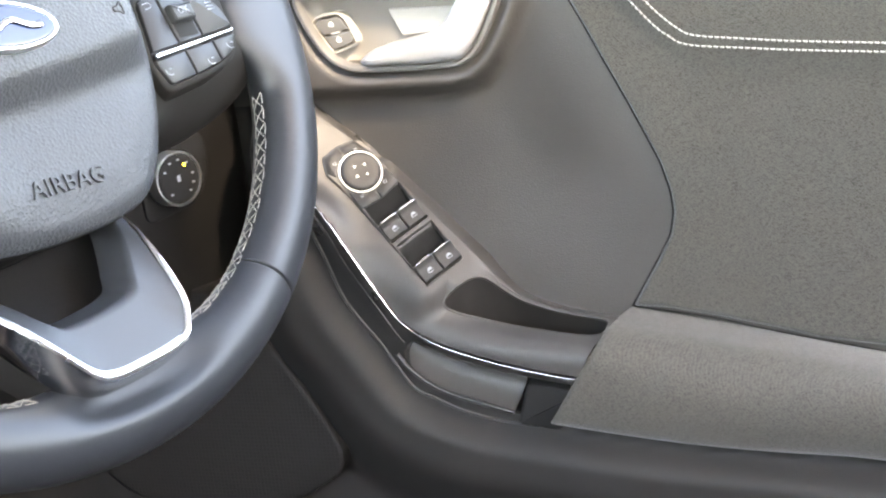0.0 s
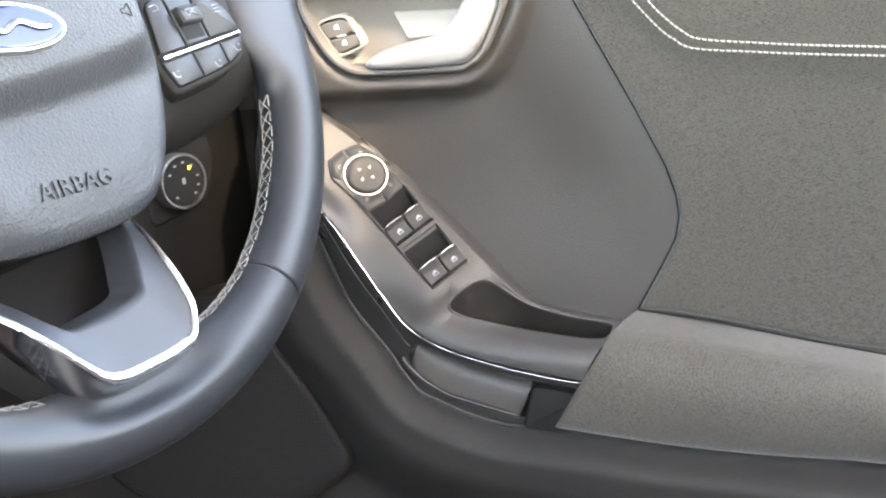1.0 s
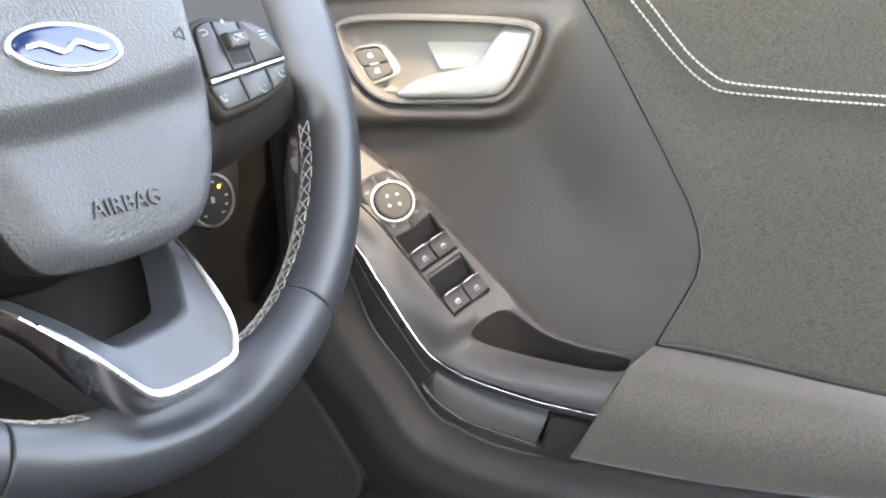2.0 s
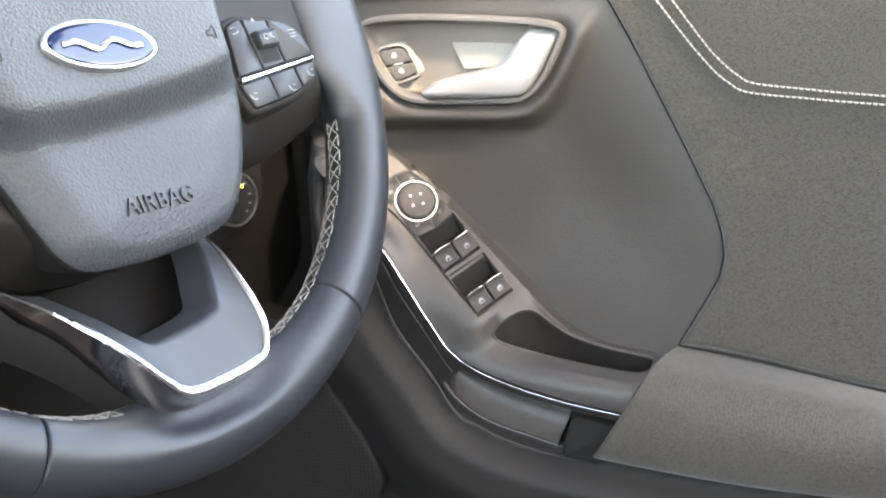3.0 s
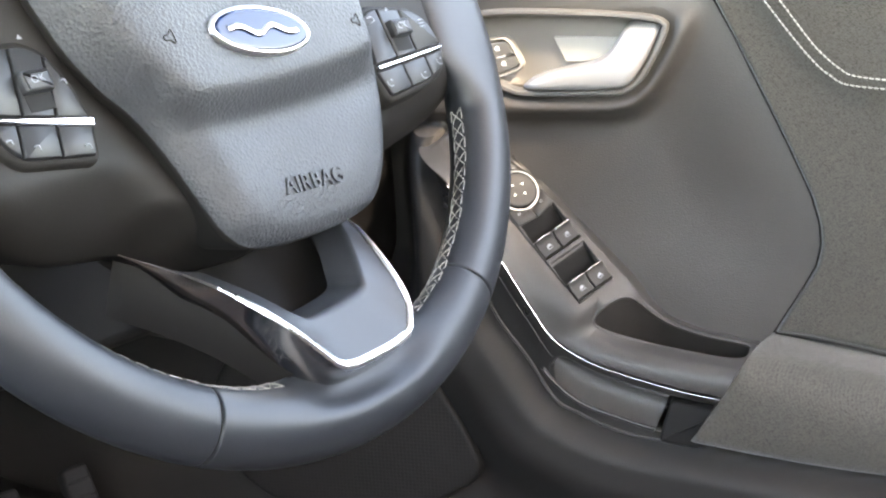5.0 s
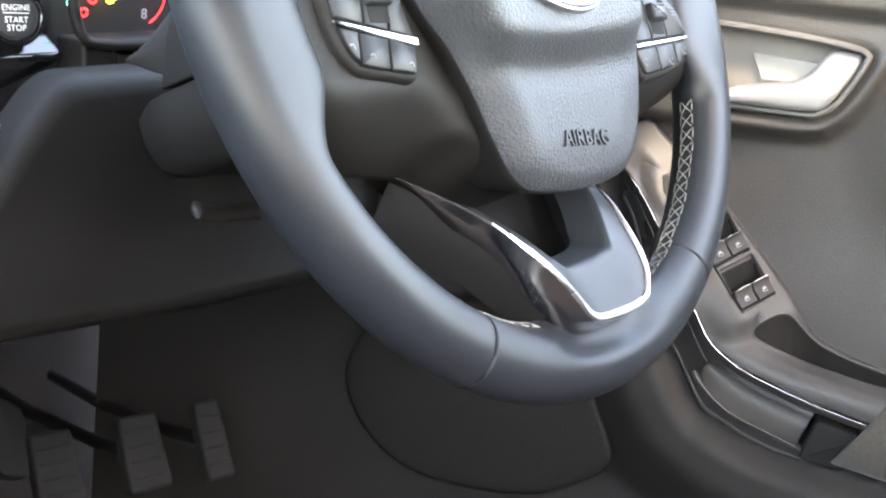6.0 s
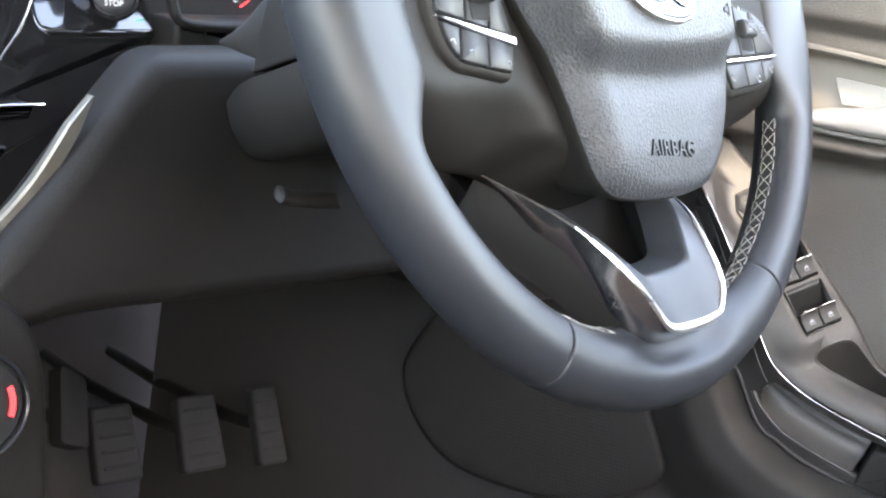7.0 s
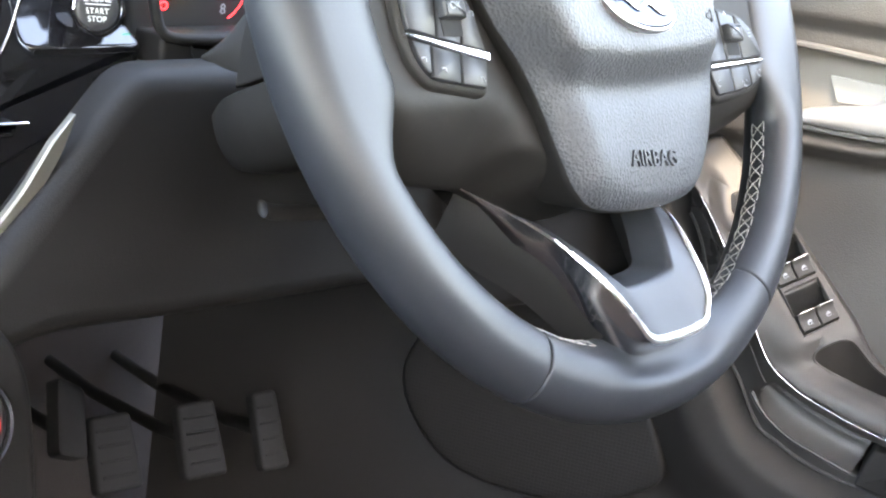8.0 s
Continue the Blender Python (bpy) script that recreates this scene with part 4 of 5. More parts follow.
def build_cluster(side):
    if side > 0:
        o = rounded([(0.0775, -0.0400), (0.0830, -0.0120), (0.0920, -0.0095), (0.1180, -0.0140), (0.1275, -0.0220), (0.1300, -0.0350), (0.1240, -0.0450), (0.1090, -0.0490), (0.0810, -0.0515)], [0.002, 0.003, 0.004, 0.006, 0.006, 0.006, 0.006, 0.004, 0.003])
        c0, c1 = np.array((0.0788, -0.0372)), np.array((0.1285, -0.0352))
    else:
        o = rounded([(-0.0810, -0.0275), (-0.0830, -0.0140), (-0.0880, -0.0010), (-0.0960, 0.0050), (-0.1180, 0.0060), (-0.1245, 0.0030), (-0.1240, -0.0170), (-0.1210, -0.0290), (-0.1150, -0.0360), (-0.0845, -0.0410)], [0.002, 0.003, 0.004, 0.004, 0.004, 0.003, 0.003, 0.004, 0.004, 0.003])
        c0, c1 = np.array((-0.0805, -0.0285)), np.array((-0.1255, -0.0185))
    base = 0.0115
    place = lambda x, y, z: (x, y, base + z)
    body = plate("button_pod", o, [(0.0030, -0.010), (0.002, -0.0015), (0.0012, 0.0), (-0.0004, 0.0005), (-0.0012, -0.0004)], M_HUB, wheel, "button pod on the wheel spoke with chrome bar", place)
    d = c1 - c0
    up = np.array((-d[1], d[0]))
    up = up / np.linalg.norm(up) * (1 if up[1] > 0 else -1)
    # keys: clip the outline by strips
    def clip(poly, origin, axis):
        out = []
        for i in range(len(poly)):
            p, q = np.array(poly[i]), np.array(poly[(i + 1) % len(poly)])
            dp, dq = float((p - origin) @ axis), float((q - origin) @ axis)
            if dp >= 0:
                out.append(p)
            if dp * dq < 0:
                out.append(p + (q - p) * dp / (dp - dq))
        return out

    def strip(lo, hi, above):
        e = d / np.linalg.norm(d)
        pts = clip([tuple(p) for p in offset(o, -0.0010)], c0 + d * lo, e)
        pts = clip(pts, c0 + d * hi, -e)
        pts = clip(pts, c0 + up * 0.0022, up) if above else clip(pts, c0 - up * 0.0014, -up)
        clean = [pts[0]]
        for p in pts[1:]:
            if np.linalg.norm(p - clean[-1]) > 0.0003:
                clean.append(p)
        return [tuple(p) for p in (clean[:-1] if np.linalg.norm(clean[-1] - clean[0]) < 0.0003 else clean)]

    for lo, hi, above in ((-0.2, 0.325, True), (0.345, 0.62, True), (0.64, 1.2, True), (-0.2, 0.345, False), (0.365, 0.69, False), (0.71, 1.2, False)):
        pts = strip(lo, hi, above)
        key = plate("key", pts, [(0.0, -0.001), (0.0, 0.0014), (-0.0003, 0.0019), (-0.0006, 0.0021)], M_BUTTON, body, "", place)
        c = np.mean(np.array(pts), 0)
        x, y = c
        if above and 0.3 < lo < 0.4:
            for g in (1, -1):
                icon([(x - 0.0011, y + 0.001 + g * 0.0070), (x + 0.0011, y + 0.001 + g * 0.0068), (x, y + 0.001 + g * 0.0088)], place, M_GREYPRINT, key, 0.00215)
            continue
        if side < 0 and (lo < 0.3 or not above):
            run = [(x - 0.0012, y + 0.0008), (x + 0.0008, y + 0.0010), (x + 0.0012, y - 0.0008)]
        elif above and lo < 0.3:
            run = [(x - 0.0022, y + 0.0012), (x + 0.0008, y + 0.0014), (x + 0.0020, y + 0.0004), (x + 0.0018, y - 0.0008), (x - 0.0016, y - 0.0012)]
        elif above:
            run = None
            for k in (-1, 0, 1):
                v, f = tube([place(x - 0.0018, y + k * 0.0016, 0.0022), place(x + 0.0020, y + k * 0.0016 - 0.0002, 0.0022)], 0.00026, 5)
                mesh_part("icon", v, f, M_GREYPRINT, key)
        else:
            run = [(x - 0.0018, y + 0.0014), (x - 0.0016, y - 0.0002), (x - 0.0002, y - 0.0014), (x + 0.0014, y - 0.0012)]
            v, f = tube([place(x + 0.0006, y + 0.0012, 0.0022), place(x + 0.0016, y + 0.0016, 0.0022), place(x + 0.0020, y + 0.0008, 0.0022)], 0.00024, 5)
            mesh_part("icon", v, f, M_GREYPRINT, key)
        if run:
            v, f = tube([place(*p, 0.0022) for p in spline(run, 14)], 0.00032, 5)
            mesh_part("icon", v, f, M_GREYPRINT, key)
    mid = c0 + d * 0.485 + up * 0.0145
    lever = rounded([(mid[0] - 0.0062, mid[1] - 0.0040), (mid[0] + 0.0062, mid[1] - 0.0045), (mid[0] + 0.0062, mid[1] + 0.0035), (mid[0] - 0.0062, mid[1] + 0.0040)], 0.0008, 3)
    tog = plate("toggle", lever, [(0, 0.0), (0, 0.0050), (-0.0005, 0.0058), (-0.0016, 0.0060)], M_BUTTON, body, "raised toggle key", place)
    slot = rounded([(mid[0] - 0.0054, mid[1] - 0.0104), (mid[0] + 0.0056, mid[1] - 0.0108), (mid[0] + 0.0058, mid[1] - 0.0030), (mid[0] - 0.0056, mid[1] - 0.0026)], 0.0006, 3)
    plate("toggle_slot", slot, [(0, 0.0015), (0, 0.0023), (-0.0003, 0.0024)], M_SWITCH, body, "black slot under the toggle", place)
    lettering("OK", 0.0042, 0.0001, M_GREYPRINT, tog, Matrix.Translation((mid[0], mid[1], base + 0.0061)), "icon")
    bar = [tuple(c0 + d * 0.01 + up * 0.0011), tuple(c0 + d * 0.99 + up * 0.0010), tuple(c0 + d * 0.985 - up * 0.0003), tuple(c0 + d * 0.5 - up * 0.0008), tuple(c0 + d * 0.01 - up * 0.0009)]
    if side < 0:
        bar = [tuple(c0 + d * 0.01 + up * 0.0018), tuple(c0 + d * 0.99 + up * 0.0004), tuple(c0 + d * 0.99 - up * 0.0004), tuple(c0 + d * 0.5 - up * 0.0013), tuple(c0 + d * 0.01 - up * 0.0015)]
    plate("chrome_bar", rounded(bar, 0.0004, 3), [(0, 0.0), (0, 0.0022), (-0.0005, 0.0029)], M_CHROME, body, "chrome bar between the keys", place)


def build_spoke():
    """The lower spoke: a chrome-edged U whose arms run up and back behind the airbag cover."""
    right = [(0.0275, -0.1446, 0.0148), (0.0325, -0.1355, 0.0145), (0.0345, -0.126, 0.0125), (0.0365, -0.112, 0.007), (0.0385, -0.100, 0.0005), (0.046, -0.086, -0.015), (0.060, -0.073, -0.030)]
    left = [(-0.0222, -0.1448, 0.0165), (-0.0282, -0.1365, 0.0165), (-0.0345, -0.126, 0.0145), (-0.0415, -0.112, 0.008), (-0.047, -0.100, 0.0), (-0.053, -0.086, -0.014), (-0.060, -0.072, -0.030)]
    bottom = [(0.0238, -0.1474, 0.0150), (0.012, -0.1490, 0.0155), (-0.010, -0.1490, 0.0160), (-0.0188, -0.1474, 0.0165)]
    path = np.array(list(spline(right[::-1], 60)) + list(spline(bottom, 24)) + list(spline(left, 60)))
    n = len(path)
    mid = np.array((0.0, -0.10, 0.0))
    t = np.gradient(path, axis=0)
    t /= np.linalg.norm(t, axis=1)[:, None]
    back = np.array((0.0, 0.25, -1.0)) / np.linalg.norm((0.0, 0.25, -1.0))
    out = np.cross(t, back)
    out *= np.sign(np.sum(out * (path - mid), axis=1))[:, None]
    out /= np.linalg.norm(out, axis=1)[:, None]
    depth = 0.014
    prof = [(-0.0026, 0.0011), (-0.0021, 0.0021), (0.0002, 0.0026), (0.0009, 0.0022), (0.0012, 0.0014), (0.0034, -0.0020), (0.0062, -0.0065), (0.0086, -0.0105), (0.0080, -depth - 0.004), (-0.002, -depth - 0.004)]
    flare = (0.35 + 0.65 * ease(-path[:, 1], 0.105, 0.140) + 0.12 * ease(-path[:, 0], 0.0, 0.03) * (1 - ease(-path[:, 1], 0.105, 0.140)))[:, None]
    tip = np.clip(np.minimum(np.arange(n), np.arange(n)[::-1]) / 26.0, 0.08, 1.0)[:, None]
    slim = ((0.3 + 0.7 * ease(-path[:, 1], 0.092, 0.118)) * (1 - 0.4 * ease(np.abs(path[:, 0]), 0.018, 0.029)))[:, None]
    slim = slim * (1 - 0.75 * ease(-path[:, 0], 0.0, 0.02) * ease(path[:, 1], -0.113, -0.100))[:, None]
    g = np.stack([path + out * tip * (x * slim if x < 0.0012 else 0.0012 + (x - 0.0012) * flare) + back * (-z) * tip for x, z in prof], 1)
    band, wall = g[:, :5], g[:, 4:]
    ob = mesh_part("frame_side", wall.reshape(-1, 3), grid_faces(n, wall.shape[1]), M_SIDE, wheel, "chrome side of the lower spoke frame, darkened for what it mirrors")
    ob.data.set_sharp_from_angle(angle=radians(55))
    # the arm towards the centre stack is coloured darker halfway up, where its chrome mirrors dark
    quads = grid_faces(n, 5)
    turn = next(i for i in range(n) if path[i, 0] < 0 and path[i, 1] > -0.106 and i > n // 2)
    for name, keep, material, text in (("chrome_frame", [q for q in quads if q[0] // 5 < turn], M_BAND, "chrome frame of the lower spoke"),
                                       ("shaded_frame_tip", [q for q in quads if q[0] // 5 >= turn], M_SIDE, "chrome tip of the spoke frame, darkened for its dark reflection")):
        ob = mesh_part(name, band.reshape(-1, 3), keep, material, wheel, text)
        ob.data.set_sharp_from_angle(angle=radians(55))
    # matte shell below each arm
    for arm, k in ((left, -1), (right, 1)):
        run = spline(arm[2:], 50)
        rows = [run + np.array(v) for v in ((0.0, -0.0010, -0.0045), (-0.0006 * k, -0.0045, -0.0048), (-0.001 * k, -0.0105, -0.0060), (-0.0015 * k, -0.0155, -0.0095), (-0.002 * k, -0.0185, -0.0160), (-0.002 * k, -0.0195, -0.0260))]
        g = np.stack(rows, 1)
        mesh_part("spoke_shell", g.reshape(-1, 3), grid_faces(50, 6) + [tuple(49 * 6 + i for i in range(6))], M_HUB, wheel, "matte dark shell under the spoke arm")
    # satin plate inside, with an opening
    inner = path - out * 0.0022 * slim - back * 0.0008
    hole = spline([(0.040, -0.085, -0.012), (0.034, -0.098, -0.002), (0.0215, -0.116, 0.008), (0.0135, -0.1238, 0.0108), (-0.0165, -0.1255, 0.0115), (-0.0240, -0.1220, 0.0108), (-0.0330, -0.107, 0.002), (-0.0415, -0.092, -0.010)], 60)
    k = np.linspace(0, 1, 60)
    a = np.stack([np.interp(k, np.linspace(0, 1, n - 28), inner[14:-14][:, c]) for c in range(3)], 1)
    rows = [a * (1 - w) + hole * w for w in np.linspace(0, 1, 12)]
    rows.append(hole + back * 0.004 + np.array((0, 0.001, 0)))
    rows.append(hole + back * 0.02 + np.array((0, 0.001, 0)))
    g = np.stack(rows, 1)
    mesh_part("spoke_plate", g.reshape(-1, 3), grid_faces(60, len(rows)), M_SPOKE, wheel, "satin grey plate of the lower spoke")
    # dark sheet added deep in the opening for the shade of the cavity
    mesh_part("cavity_shade", [(-0.062, -0.06, -0.052), (0.062, -0.06, -0.052), (0.03, -0.135, -0.016), (-0.03, -0.135, -0.016)], [(0, 3, 2, 1)], M_DASH, wheel)


build_rim()
build_cover()
build_hub()
build_cluster(1)
build_cluster(-1)
build_spoke()


# ---- dashboard ----
dash = thing("dashboard", pose(0, 0, 0), "black plastic dashboard with gloss panel, start button and heater dial", "dashboard")


def slab(name, outline, y0, depth, material, parent, label="", lean=0.0, edge=0.004, z0=0.6):
    """Upright panel facing the seats: outline in x, z; its face at y0, leaning forwards with height."""
    e = edge
    face = lambda x, z, k: (x, y0 + lean * (z - z0) - k, z)
    return plate(name, outline, [(0, -depth), (0, -e), (-0.13 * e, -0.5 * e), (-0.5 * e, -0.13 * e), (-e, 0.0), (-e - 0.0012, 0.0)], material, parent, label, face)


def build_dash():
    # lower driver's panel with its soft rounded shoulder
    o = rounded([(-0.0945, 0.6190), (0.19, 0.6190), (0.19, 0.496), (-0.07, 0.5035), (-0.150, 0.508), (-0.200, 0.494), (-0.222, 0.503), (-0.169, 0.5445), (-0.1195, 0.596)], [0.013, 0.017, 0.02, 0.03, 0.02, 0.01, 0.01, 0.03, 0.02])
    slab("knee_panel", o, 0.155, 0.024, M_DASH, dash, "soft black knee panel", lean=0.16, edge=0.0095)
    # satin strip beside the shoulder
    path = spline([(-0.1285, 0.160, 0.6012), (-0.1352, 0.160, 0.5900), (-0.1425, 0.160, 0.5780), (-0.1520, 0.160, 0.5640), (-0.1660, 0.160, 0.5485), (-0.195, 0.158, 0.525)], 40)
    t = np.gradient(path, axis=0)
    t /= np.linalg.norm(t, axis=1)[:, None]
    side = np.cross(t, (0, 1, 0))
    side /= np.linalg.norm(side, axis=1)[:, None]
    w = np.interp(np.linspace(0, 1, 40), [0, 0.16, 1], [0.0003, 0.0040, 0.0052])[:, None]
    rows = [path - side * w + np.array((0, 0.003, 0)), path - side * w, path - side * w * 0.8 - np.array((0, 0.001, 0)), path + side * w * 0.8 - np.array((0, 0.001, 0)), path + side * w, path + side * w + np.array((0, 0.003, 0))]
    ob = mesh_part("satin_strip", np.stack(rows, 1).reshape(-1, 3), grid_faces(40, 6), M_GOLD, dash, "satin silver strip along the dashboard edge", False)
    # soft lower edge of the shoulder, and the surround of the next vent
    v, f = tube(spline([(-0.195, 0.150, 0.512), (-0.1701, 0.150, 0.5192), (-0.1537, 0.152, 0.5267), (-0.1430, 0.155, 0.5393), (-0.1368, 0.158, 0.5551)], 40), 0.0034, 10)
    mesh_part("shoulder_bead", v, f, M_DASH, dash)
    v, f = tube(spline([(-0.1258, 0.2050, 0.6509), (-0.1288, 0.2050, 0.6421), (-0.1325, 0.2050, 0.6295), (-0.1372, 0.2050, 0.6195), (-0.1452, 0.2050, 0.6083)], 30), 0.0011, 8)
    mesh_part("vent_frame", v, f, M_RING, dash, "dark chrome line of the vent surround")
    # gloss centre panel and instrument hood
    o = rounded([(-0.30, 0.72), (-0.160, 0.72), (-0.1275, 0.655), (-0.1215, 0.6225), (-0.0565, 0.6225), (-0.0565, 0.60), (-0.12, 0.575), (-0.2, 0.54), (-0.30, 0.54)], [0.008, 0.008, 0.02, 0.006, 0.002, 0.008, 0.008, 0.008, 0.008])
    slab("gloss_panel", o, 0.212, 0.05, M_PIANO, dash, "glossy black centre panel", lean=0.19, edge=0.004, z0=0.638)
    for k, (x0, z0) in enumerate(((-0.165, 0.5885), (-0.168, 0.571), (-0.172, 0.553))):
        o = rounded([(x0 - 0.06, z0 + 0.002), (x0 + 0.028 - 0.012 * k, z0 + 0.0035), (x0 + 0.026 - 0.012 * k, z0 - 0.0035), (x0 - 0.06, z0 - 0.005)], 0.0015, 3)
        slab("vent_slat", o, 0.188 - 0.004 * k, 0.03, M_PIANO, dash, "", edge=0.002)
    back = rounded([(-0.165, 0.72), (-0.0585, 0.72), (-0.0585, 0.628), (-0.140, 0.628)], 0.004)
    slab("upper_panel", back, 0.236, 0.03, M_SWITCH, dash, "black panel behind the start button", lean=0.19, z0=0.638)
    shelf = rounded([(-0.1225, 0.0), (-0.0560, 0.0), (-0.0560, 0.042), (-0.1190, 0.042)], [0.009, 0.002, 0.002, 0.006])
    plate("gloss_shelf", shelf, [(0, -0.012), (0, -0.001), (-0.0006, 0.0), (-0.003, 0.0004)], M_PIANO, dash, "glossy black shelf mirroring the sky", lambda x, q, k: (x, 0.2065 + 0.86 * q - 0.5 * k, 0.6205 + 0.5 * q + 0.86 * k))
    v, f = tube([(-0.21, 0.184, 0.5930), (-0.15, 0.184, 0.5925), (-0.1352, 0.184, 0.5924)], 0.0006, 6)
    mesh_part("vent_edge", v, f, M_CHROME, dash, "thin chrome vent edge")
    o = rounded([(-0.0560, 0.72), (0.16, 0.72), (0.16, 0.60), (-0.0560, 0.605)], 0.006)
    hood = slab("instrument_panel", o, 0.222, 0.04, M_SWITCH, dash, "dark instrument panel with lit gauge", lean=0.2, edge=0.003, z0=0.64)
    rim = [(-0.0645, 0.20, 0.70), (-0.0612, 0.198, 0.66), (-0.0580, 0.195, 0.6355), (-0.050, 0.192, 0.6275), (-0.01, 0.190, 0.6265), (0.05, 0.190, 0.628)]
    v, f = tube(spline(rim, 40), 0.0028, 8)
    mesh_part("instrument_rim", v, f, M_DASH, dash)
    shelf = rounded([(-0.0535, 0.6285), (0.06, 0.6285), (0.06, 0.605), (-0.0535, 0.608)], 0.002)
    slab("instrument_shelf", shelf, 0.196, 0.02, M_DASH, dash, "", edge=0.003)
    ledge = rounded([(-0.0600, 0.6130), (0.16, 0.6130), (0.16, 0.598), (-0.0600, 0.598)], 0.002)
    slab("dash_ledge", ledge, 0.170, 0.05, M_DASH, dash, "", edge=0.002)
    v, f = tube([(-0.0395, 0.1935, 0.628), (-0.036, 0.193, 0.618), (-0.0345, 0.193, 0.610)], 0.0008, 6)
    mesh_part("panel_joint", v, f, M_DARKGAP, dash)
    face = Matrix.Translation((0.0020, 0.2165, 0.6368)) @ pose(0, 0, 0, 90, 0, -8)
    lettering("8", 0.0074, 0.0002, M_GREYPRINT, hood, face, "numeral", "white gauge numeral")
    arc = [(x, 0.2165, z) for x, z in spline([(0.0062, 0.6325), (0.0105, 0.6355), (0.0142, 0.6400), (0.0158, 0.6450)], 14)]
    v, f = tube(arc, 0.0008, 6, flat=0.4)
    mesh_part("red_band", v, f, M_RED, hood, "red band of the rev counter")
    for (x, z), m in (((-0.0372, 0.6389), M_RED), ((-0.0318, 0.6452), M_RED), ((-0.0206, 0.6452), M_YELLOW), ((-0.0450, 0.6441), M_TEAL)):
        ring = [(x + 0.0022 * math.cos(t), 0.2165, z + 0.0019 * math.sin(t)) for t in np.linspace(0, 2 * math.pi, 16, endpoint=False)]
        v, f = tube(ring, 0.0006, 5, closed=True)
        lamp = mesh_part("warning_lamp", v, f, m, hood, "lit warning lamp")
    # start button
    bm_c = Matrix.Translation((-0.0875, 0.205, 0.6395)) @ pose(0, 0, 0, 78, 0, -22)
    disc = [(0.0108 * math.cos(t), 0.0108 * math.sin(t)) for t in np.linspace(0, 2 * math.pi, 56, endpoint=False)]
    put = lambda x, y, z: tuple(bm_c @ Vector((x, y, z)))
    plate("button_ring", disc, [(0.0030, -0.030), (0.0029, 0.004), (0.0022, 0.0056), (0.0010, 0.0056), (0.0005, 0.0035)], M_PIANO, dash, "gloss black ring", put, cap=False)
    plate("button_edge", disc, [(0.0009, 0.002), (0.0009, 0.0050), (0.0002, 0.0054), (0.0, 0.003)], M_CHROME, dash, "chrome ring round the start button", put, cap=False)
    btn = plate("start_button", disc, [(-0.0004, -0.002), (-0.0004, 0.0040), (-0.0012, 0.0048), (-0.004, 0.0046)], M_BUTTON, dash, "round engine start button", put)
    for text, y in (("ENGINE", 0.0040), ("START", -0.0016), ("STOP", -0.0053)):
        lettering(text, 0.0039, 0.0001, M_WHITE, btn, bm_c @ Matrix.Translation((0, y, 0.0048)), label="white lettering", wide=0.92)
    icon([(-0.0060, 0.0014), (0.0060, 0.0014), (0.0060, 0.0018), (-0.0060, 0.0018)], put, M_WHITE, btn, 0.0048)
    # centre stack with heater dial
    stack = rounded([(-0.34, 0.535), (-0.20, 0.532), (-0.1815, 0.522), (-0.1705, 0.500), (-0.168, 0.47), (-0.166, 0.30), (-0.34, 0.30)], [0.01, 0.02, 0.02, 0.02, 0.02, 0.01, 0.01])
    slab("centre_console", stack, 0.118, 0.20, M_DASH, dash, "black centre stack", lean=0.1, edge=0.006, z0=0.48)
    hc = Matrix.Translation((-0.2150, 0.114, 0.4930)) @ pose(0, 0, 0, 84, 0, -12)
    put2 = lambda x, y, z: tuple(hc @ Vector((x, y, z)))
    d2 = [(0.0205 * math.cos(t), 0.0205 * math.sin(t)) for t in np.linspace(0, 2 * math.pi, 60, endpoint=False)]
    dial = plate("heater_dial", d2, [(0.0, 0.0), (0.0, 0.010), (-0.0008, 0.0115), (-0.003, 0.012), (-0.009, 0.0115)], M_SWITCH, dash, "black heater dial with chrome ring and red mark", put2)
    plate("dial_ring", d2, [(0.0030, 0.0), (0.0030, 0.0110), (0.0022, 0.0125), (0.0010, 0.0125), (0.0004, 0.010)], M_CHROME, dial, "chrome ring", put2, cap=False)
    band = [(0.0150 * math.cos(t), 0.0150 * math.sin(t)) for t in np.linspace(-0.3, 0.45, 8)] + [(0.0172 * math.cos(t), 0.0172 * math.sin(t)) for t in np.linspace(0.45, -0.3, 8)]
    icon(band, put2, M_RED, dial, 0.0121, "red_mark")
    # right end with the light switch
    end = rounded([(0.150, 0.66), (0.272, 0.66), (0.272, 0.50), (0.24, 0.47), (0.11, 0.48), (0.12, 0.60)], 0.015)
    slab("dash_end", end, 0.118, 0.12, M_DASH, dash, "black end of the dashboard", edge=0.008)
    lp = rounded([(0.184, 0.576), (0.238, 0.573), (0.237, 0.548), (0.224, 0.534), (0.184, 0.532)], 0.008)
    slab("light_panel", lp, 0.1165, 0.01, M_SWITCH, dash, "black light switch panel", edge=0.001)
    lc = Matrix.Translation((0.2045, 0.112, 0.5545)) @ pose(0, 0, 0, 86, 0, -8)
    put3 = lambda x, y, z: tuple(lc @ Vector((x, y, z)))
    d3 = [(0.0150 * math.cos(t), 0.0150 * math.sin(t)) for t in np.linspace(0, 2 * math.pi, 48, endpoint=False)]
    ls = plate("light_switch", d3, [(0, -0.006), (0, 0.004), (-0.0008, 0.005), (-0.004, 0.0052)], M_SWITCH, dash, "rotary light switch with chrome ring", put3)
    plate("switch_ring", d3, [(0.0006, -0.004), (0.0006, 0.0050), (0.0002, 0.0058), (-0.0006, 0.0058), (-0.0009, 0.0050)], M_SATIN, ls, "", put3, cap=False)
